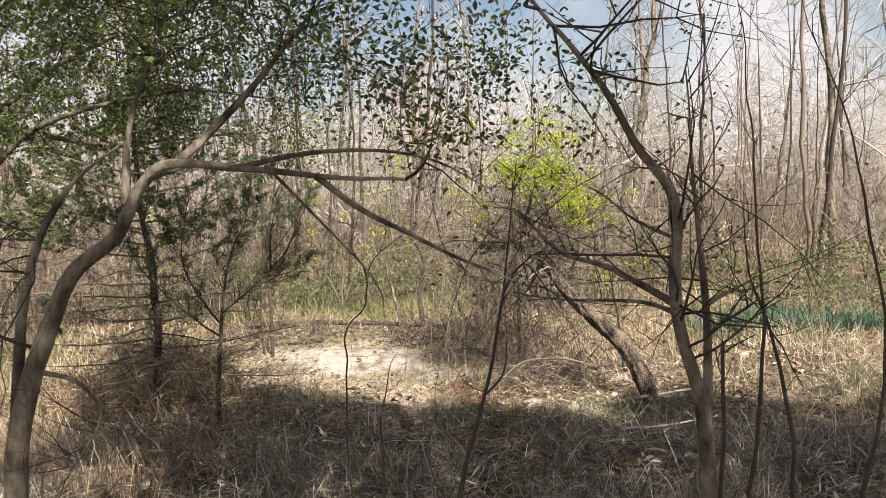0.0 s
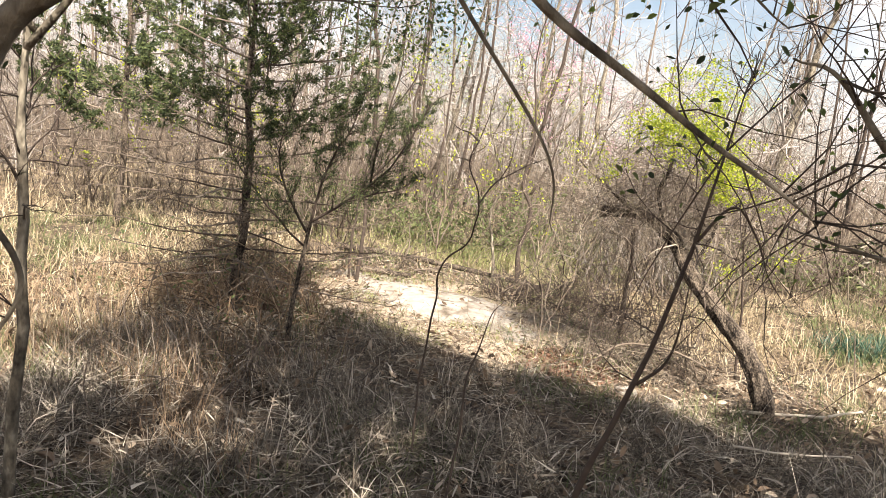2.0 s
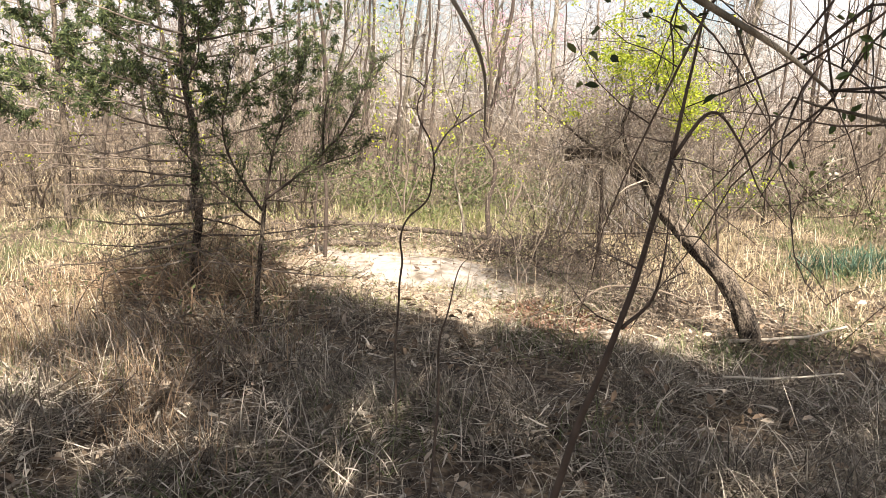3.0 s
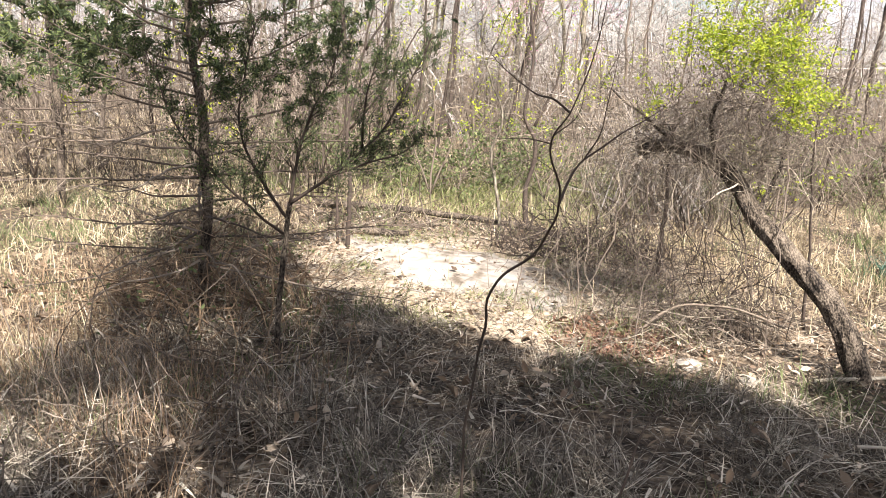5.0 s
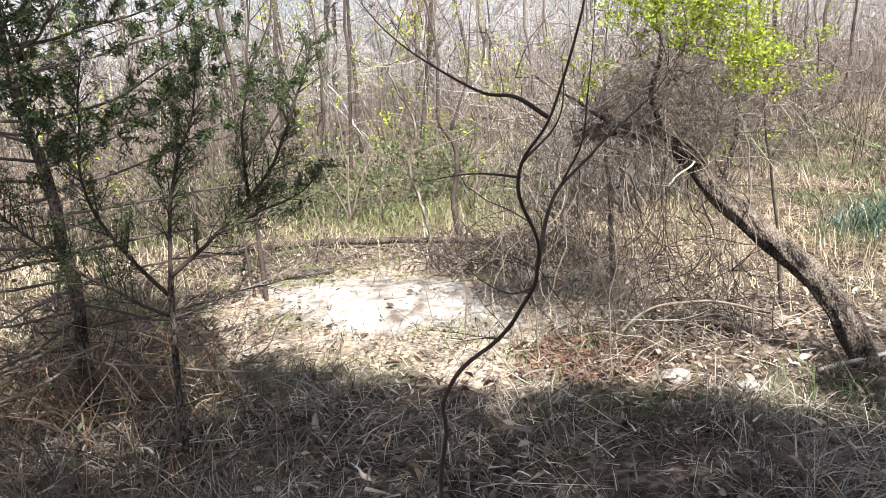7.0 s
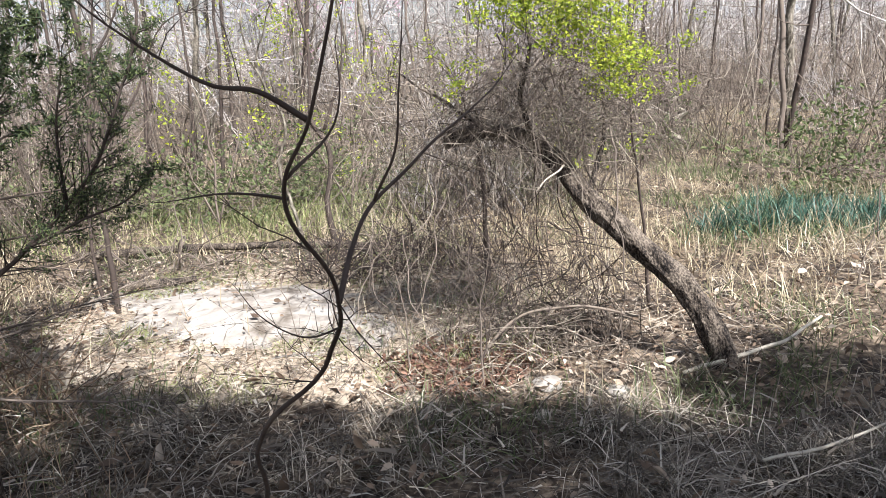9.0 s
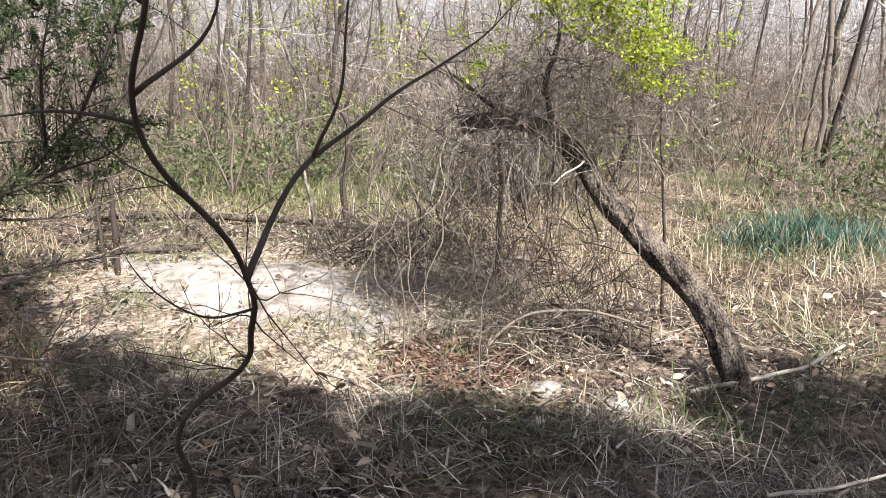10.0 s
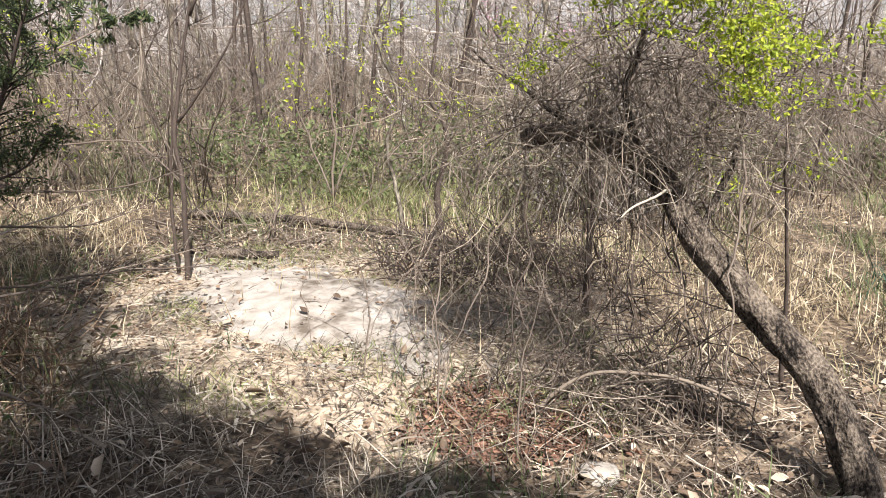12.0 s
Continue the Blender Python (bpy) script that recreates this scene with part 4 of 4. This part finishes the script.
while len(spots) < 78:
    y = 11.2 + 13 * rnd.random()
    x = rnd.uniform(-0.7, 0.75) * (y + 1) if len(spots) % 6 else rnd.uniform(0.15, 0.75) * y
    if not (y < 12.2 and -2.0 < x < 0.8):
        spots.append((x, y))
for k, (x, y) in enumerate(spots):
    m = pose(x, y, bumps(x, y), rnd.gauss(0, 3), rnd.gauss(0, 3), rnd.uniform(0, 360))
    if k < 3:
        slim[k].matrix_basis = m
    else:
        s = rnd.uniform(0.6, 1.25)
        ob = copy_thing(slim[k % 3], m)
        ob.scale = (s, s, s * rnd.uniform(0.85, 1.2))

shrubs = []
for k in range(4):
    root = thing("thicket_shrub", "leafless brown shrub of many thin stems", "shrub", 0, 0, 0, "shrubs at the wood's edge")
    for _ in range(12):
        tw = Tubes()
        grow(tw, Vector((rnd.gauss(0, 0.18), rnd.gauss(0, 0.18), 0)), rand_dir(2.2), rnd.uniform(0.9, 1.9), 0.009, 2, 4, 0.22, 0.2, None, 3, 0.5)
        tw.done("stem", (M_TWIG, M_VINE, M_FAR, M_VINE)[k], root)
    shrubs.append(root)
spots = [(2.3, 10.5), (1.5, 10.2), (0.9, 10.6), (-3.8, 11.5)]
while len(spots) < 62:
    y = 10.6 + 11 * rnd.random() ** 1.2
    x = rnd.uniform(-0.8, 0.8) * (y + 1)
    if not (y < 12.8 and -1.9 < x < 0.6) and not (y < 12 and 2.4 < x < 5.2):
        spots.append((x, y))
for k, (x, y) in enumerate(spots):
    m = pose(x, y, bumps(x, y) - 0.02, 0, 0, rnd.uniform(0, 360))
    if k < 4:
        shrubs[k].matrix_basis = m
    else:
        s = rnd.uniform(0.7, 1.35)
        ob = copy_thing(shrubs[k % 4], m)
        ob.scale = (s, s, s * rnd.uniform(0.8, 1.2))

# young leaves in the undergrowth
for x, y, h, n in ((1.1, 11.4, 1.9, 5), (-0.6, 13.6, 2.6, 6), (2.2, 9.9, 1.3, 4), (-2.2, 14, 3.0, 6), (-5.2, 10.6, 2.2, 9), (-3.6, 10.9, 2.0, 8), (0.2, 10.9, 2.2, 5), (-1.0, 10.8, 2.4, 5), (0.4, 14.5, 3.0, 5), (-6.5, 13.0, 3.2, 7)):
    root, ends = stem_thing("leafing_shrub", "tall shrub with yellow-green young leaves", "shrub", [
        ([(x, y, -0.02), (x + rnd.gauss(0, 0.1), y, h * 0.4), (x + rnd.gauss(0, 0.2), y, h * 0.75), (x + rnd.gauss(0, 0.2), y, h)], 1.0),
        ([(x, y, 0.1), (x + 0.3, y, h * 0.4), (x + 0.4, y, h * 0.8)], 0.8),
        ([(x, y, 0.1), (x - 0.3, y, h * 0.4), (x - 0.5, y, h * 0.85)], 0.8)], M_TWIG, 0.012, n, h * 0.22, M_TWIG, 0.03, 5, "leafing shrubs", 2)
    leafy(root, ends, 7, 0.036, 0.05, M_LEAF, "foliage", "", 0.5, 0.16)
root, ends = stem_thing("blossom_tree", "small pink blossoming tree deep in the wood", "tree", [
    ([(0.6, 24, -0.1), (0.5, 24, 1.5), (0.8, 24, 3.2), (0.7, 24, 5.0)], 1.0), ([(0.5, 24, 1.5), (-0.4, 24, 3.0), (-0.9, 24, 4.4)], 0.7), ([(0.6, 24, 1.6), (1.5, 24, 3.0), (1.9, 24, 4.3)], 0.7)], M_SMOOTH, 0.07, 9, 1.2, M_TWIG, 0.05, 6, "", 2)
leafy(root, ends, 3, 0.07, 0.12, M_PINK, "blossom", "pink blossom")

# far stems, past counting
tw = Tubes()
for k in range(1100):
    y = rnd.uniform(24, 62)
    x = rnd.uniform(-0.85, 0.85) * y
    h = rnd.uniform(3, 7) * (0.8 + 0.012 * (y - 24))
    b = Vector((x, y, bumps(x, y) - 0.1))
    l = Vector((rnd.gauss(0, 0.1), 0, 1))
    r = rnd.uniform(0.012, 0.045)
    tw.tube([b, b + l * h * 0.5, b + l * h + Vector((rnd.gauss(0, 0.4), 0, 0))], r, r * 0.2, 3)
    for _ in range(30):
        t = b + l * h * rnd.uniform(0.1, 0.98)
        e = t + Vector((rnd.gauss(0, 0.9), rnd.gauss(0, 0.5), rnd.uniform(-0.3, 1.4)))
        tw.tube([t, e], max(0.007, r * 0.3), 0.004, 3)
tagged(tw.done("far_woods", M_FAR, None, "distant leafless wood of grey-brown stems"), "", "woods", kind="stuff")

# dry stalks that thicken the edge of the wood
tw = Tubes()
for k in range(3000):
    y = 10.4 + 13 * rnd.random() ** 1.3
    x = rnd.uniform(-0.8, 0.8) * (y + 1)
    if (y < 12.6 and -2.0 < x < 0.7) or (y < 11 and 2.2 < x < 5.5):
        continue
    b = Vector((x, y, bumps(x, y) - 0.03))
    h = rnd.uniform(0.4, 1.8)
    d = rand_dir(2.6)
    tw.tube([b, b + d * h * 0.5 + rand_dir() * 0.05, b + d * h + rand_dir() * 0.2], rnd.uniform(0.003, 0.007), 0.0015, 3)
tagged(tw.done("dry_stalks", M_VINE, None, "thin dry stalks along the edge of the wood"), "", "dry stalks", kind="stuff")


# ---- evergreens behind the walk, which shade the straw ----
def shaded(x, y):
    left = -2.05 - 0.15 * (y - 4.0)
    edge = 6.9 - 0.46 * x if x < 1.3 else 6.72 + 0.25 * math.sin((x - 1.3) * 3.1)
    if x < -1.2:
        edge = min(9.4, 7.4 + (-1.2 - x) * 1.5)
    return left < x < 4.6 and 2.2 < y < edge


for tx, ty, x0, x1 in ((3.2, -2.6, -3.0, 1.0), (5.4, -2.2, 1.0, 4.8)):
    root = thing("shade_tree", "tall dense evergreen behind the path", "tree", tx, ty, 0, "evergreens behind the path")
    tb = Tubes()
    tb.tube(smooth_path([(0, 0, -0.1), (0.05, 0, 3), (0, 0.05, 6), (0, 0, 8.6)], 5, 0.05), 0.2, 0.05, 10, 0.2)
    tb.done("trunk", M_BARK, root)
    cs, lim = [], Tubes()
    for _ in range(2100):
        gx, gy = rnd.uniform(x0, x1), rnd.uniform(2.2, 9.7)
        if not shaded(gx, gy) or noise.noise((gx * 4.6, gy * 4.6, 5.0)) > (0.05 if gx < -1.7 and gy > 5.4 else 0.42 if gy < 7.0 else 0.2):
            continue
        if -2.6 < gx < -1.5 and 5.6 < gy < 6.9 and rnd.random() < 0.7:      # the leafy trees by the path shade this part
            continue
        h = 6.6 + 1.3 * noise.noise((gx * 0.7, gy * 0.7, 8)) + rnd.uniform(-0.5, 0.5)
        c = Vector((gx, gy, 0)) - SHADOW * h + Vector((0, 0, h)) - Vector((tx, ty, 0))
        if rnd.random() < 0.09:
            s = Vector((0, 0, max(2.5, h - 0.35 * math.hypot(c.x, c.y) - 0.6)))
            lim.tube([s, (s + c) / 2 + Vector((0, 0, 0.1)), c], 0.03, 0.008, 4)
        cs += [c + Vector((rnd.gauss(0, 0.075), rnd.gauss(0, 0.075), rnd.gauss(0, 0.12))) for _ in range(15)]
    lim.done("twig_growth", M_BARK, root)
    v, f = leaves(cs, 0.105, 0.3, 0.6)
    mesh_part("foliage", v, f, M_EVER, root, "", False)
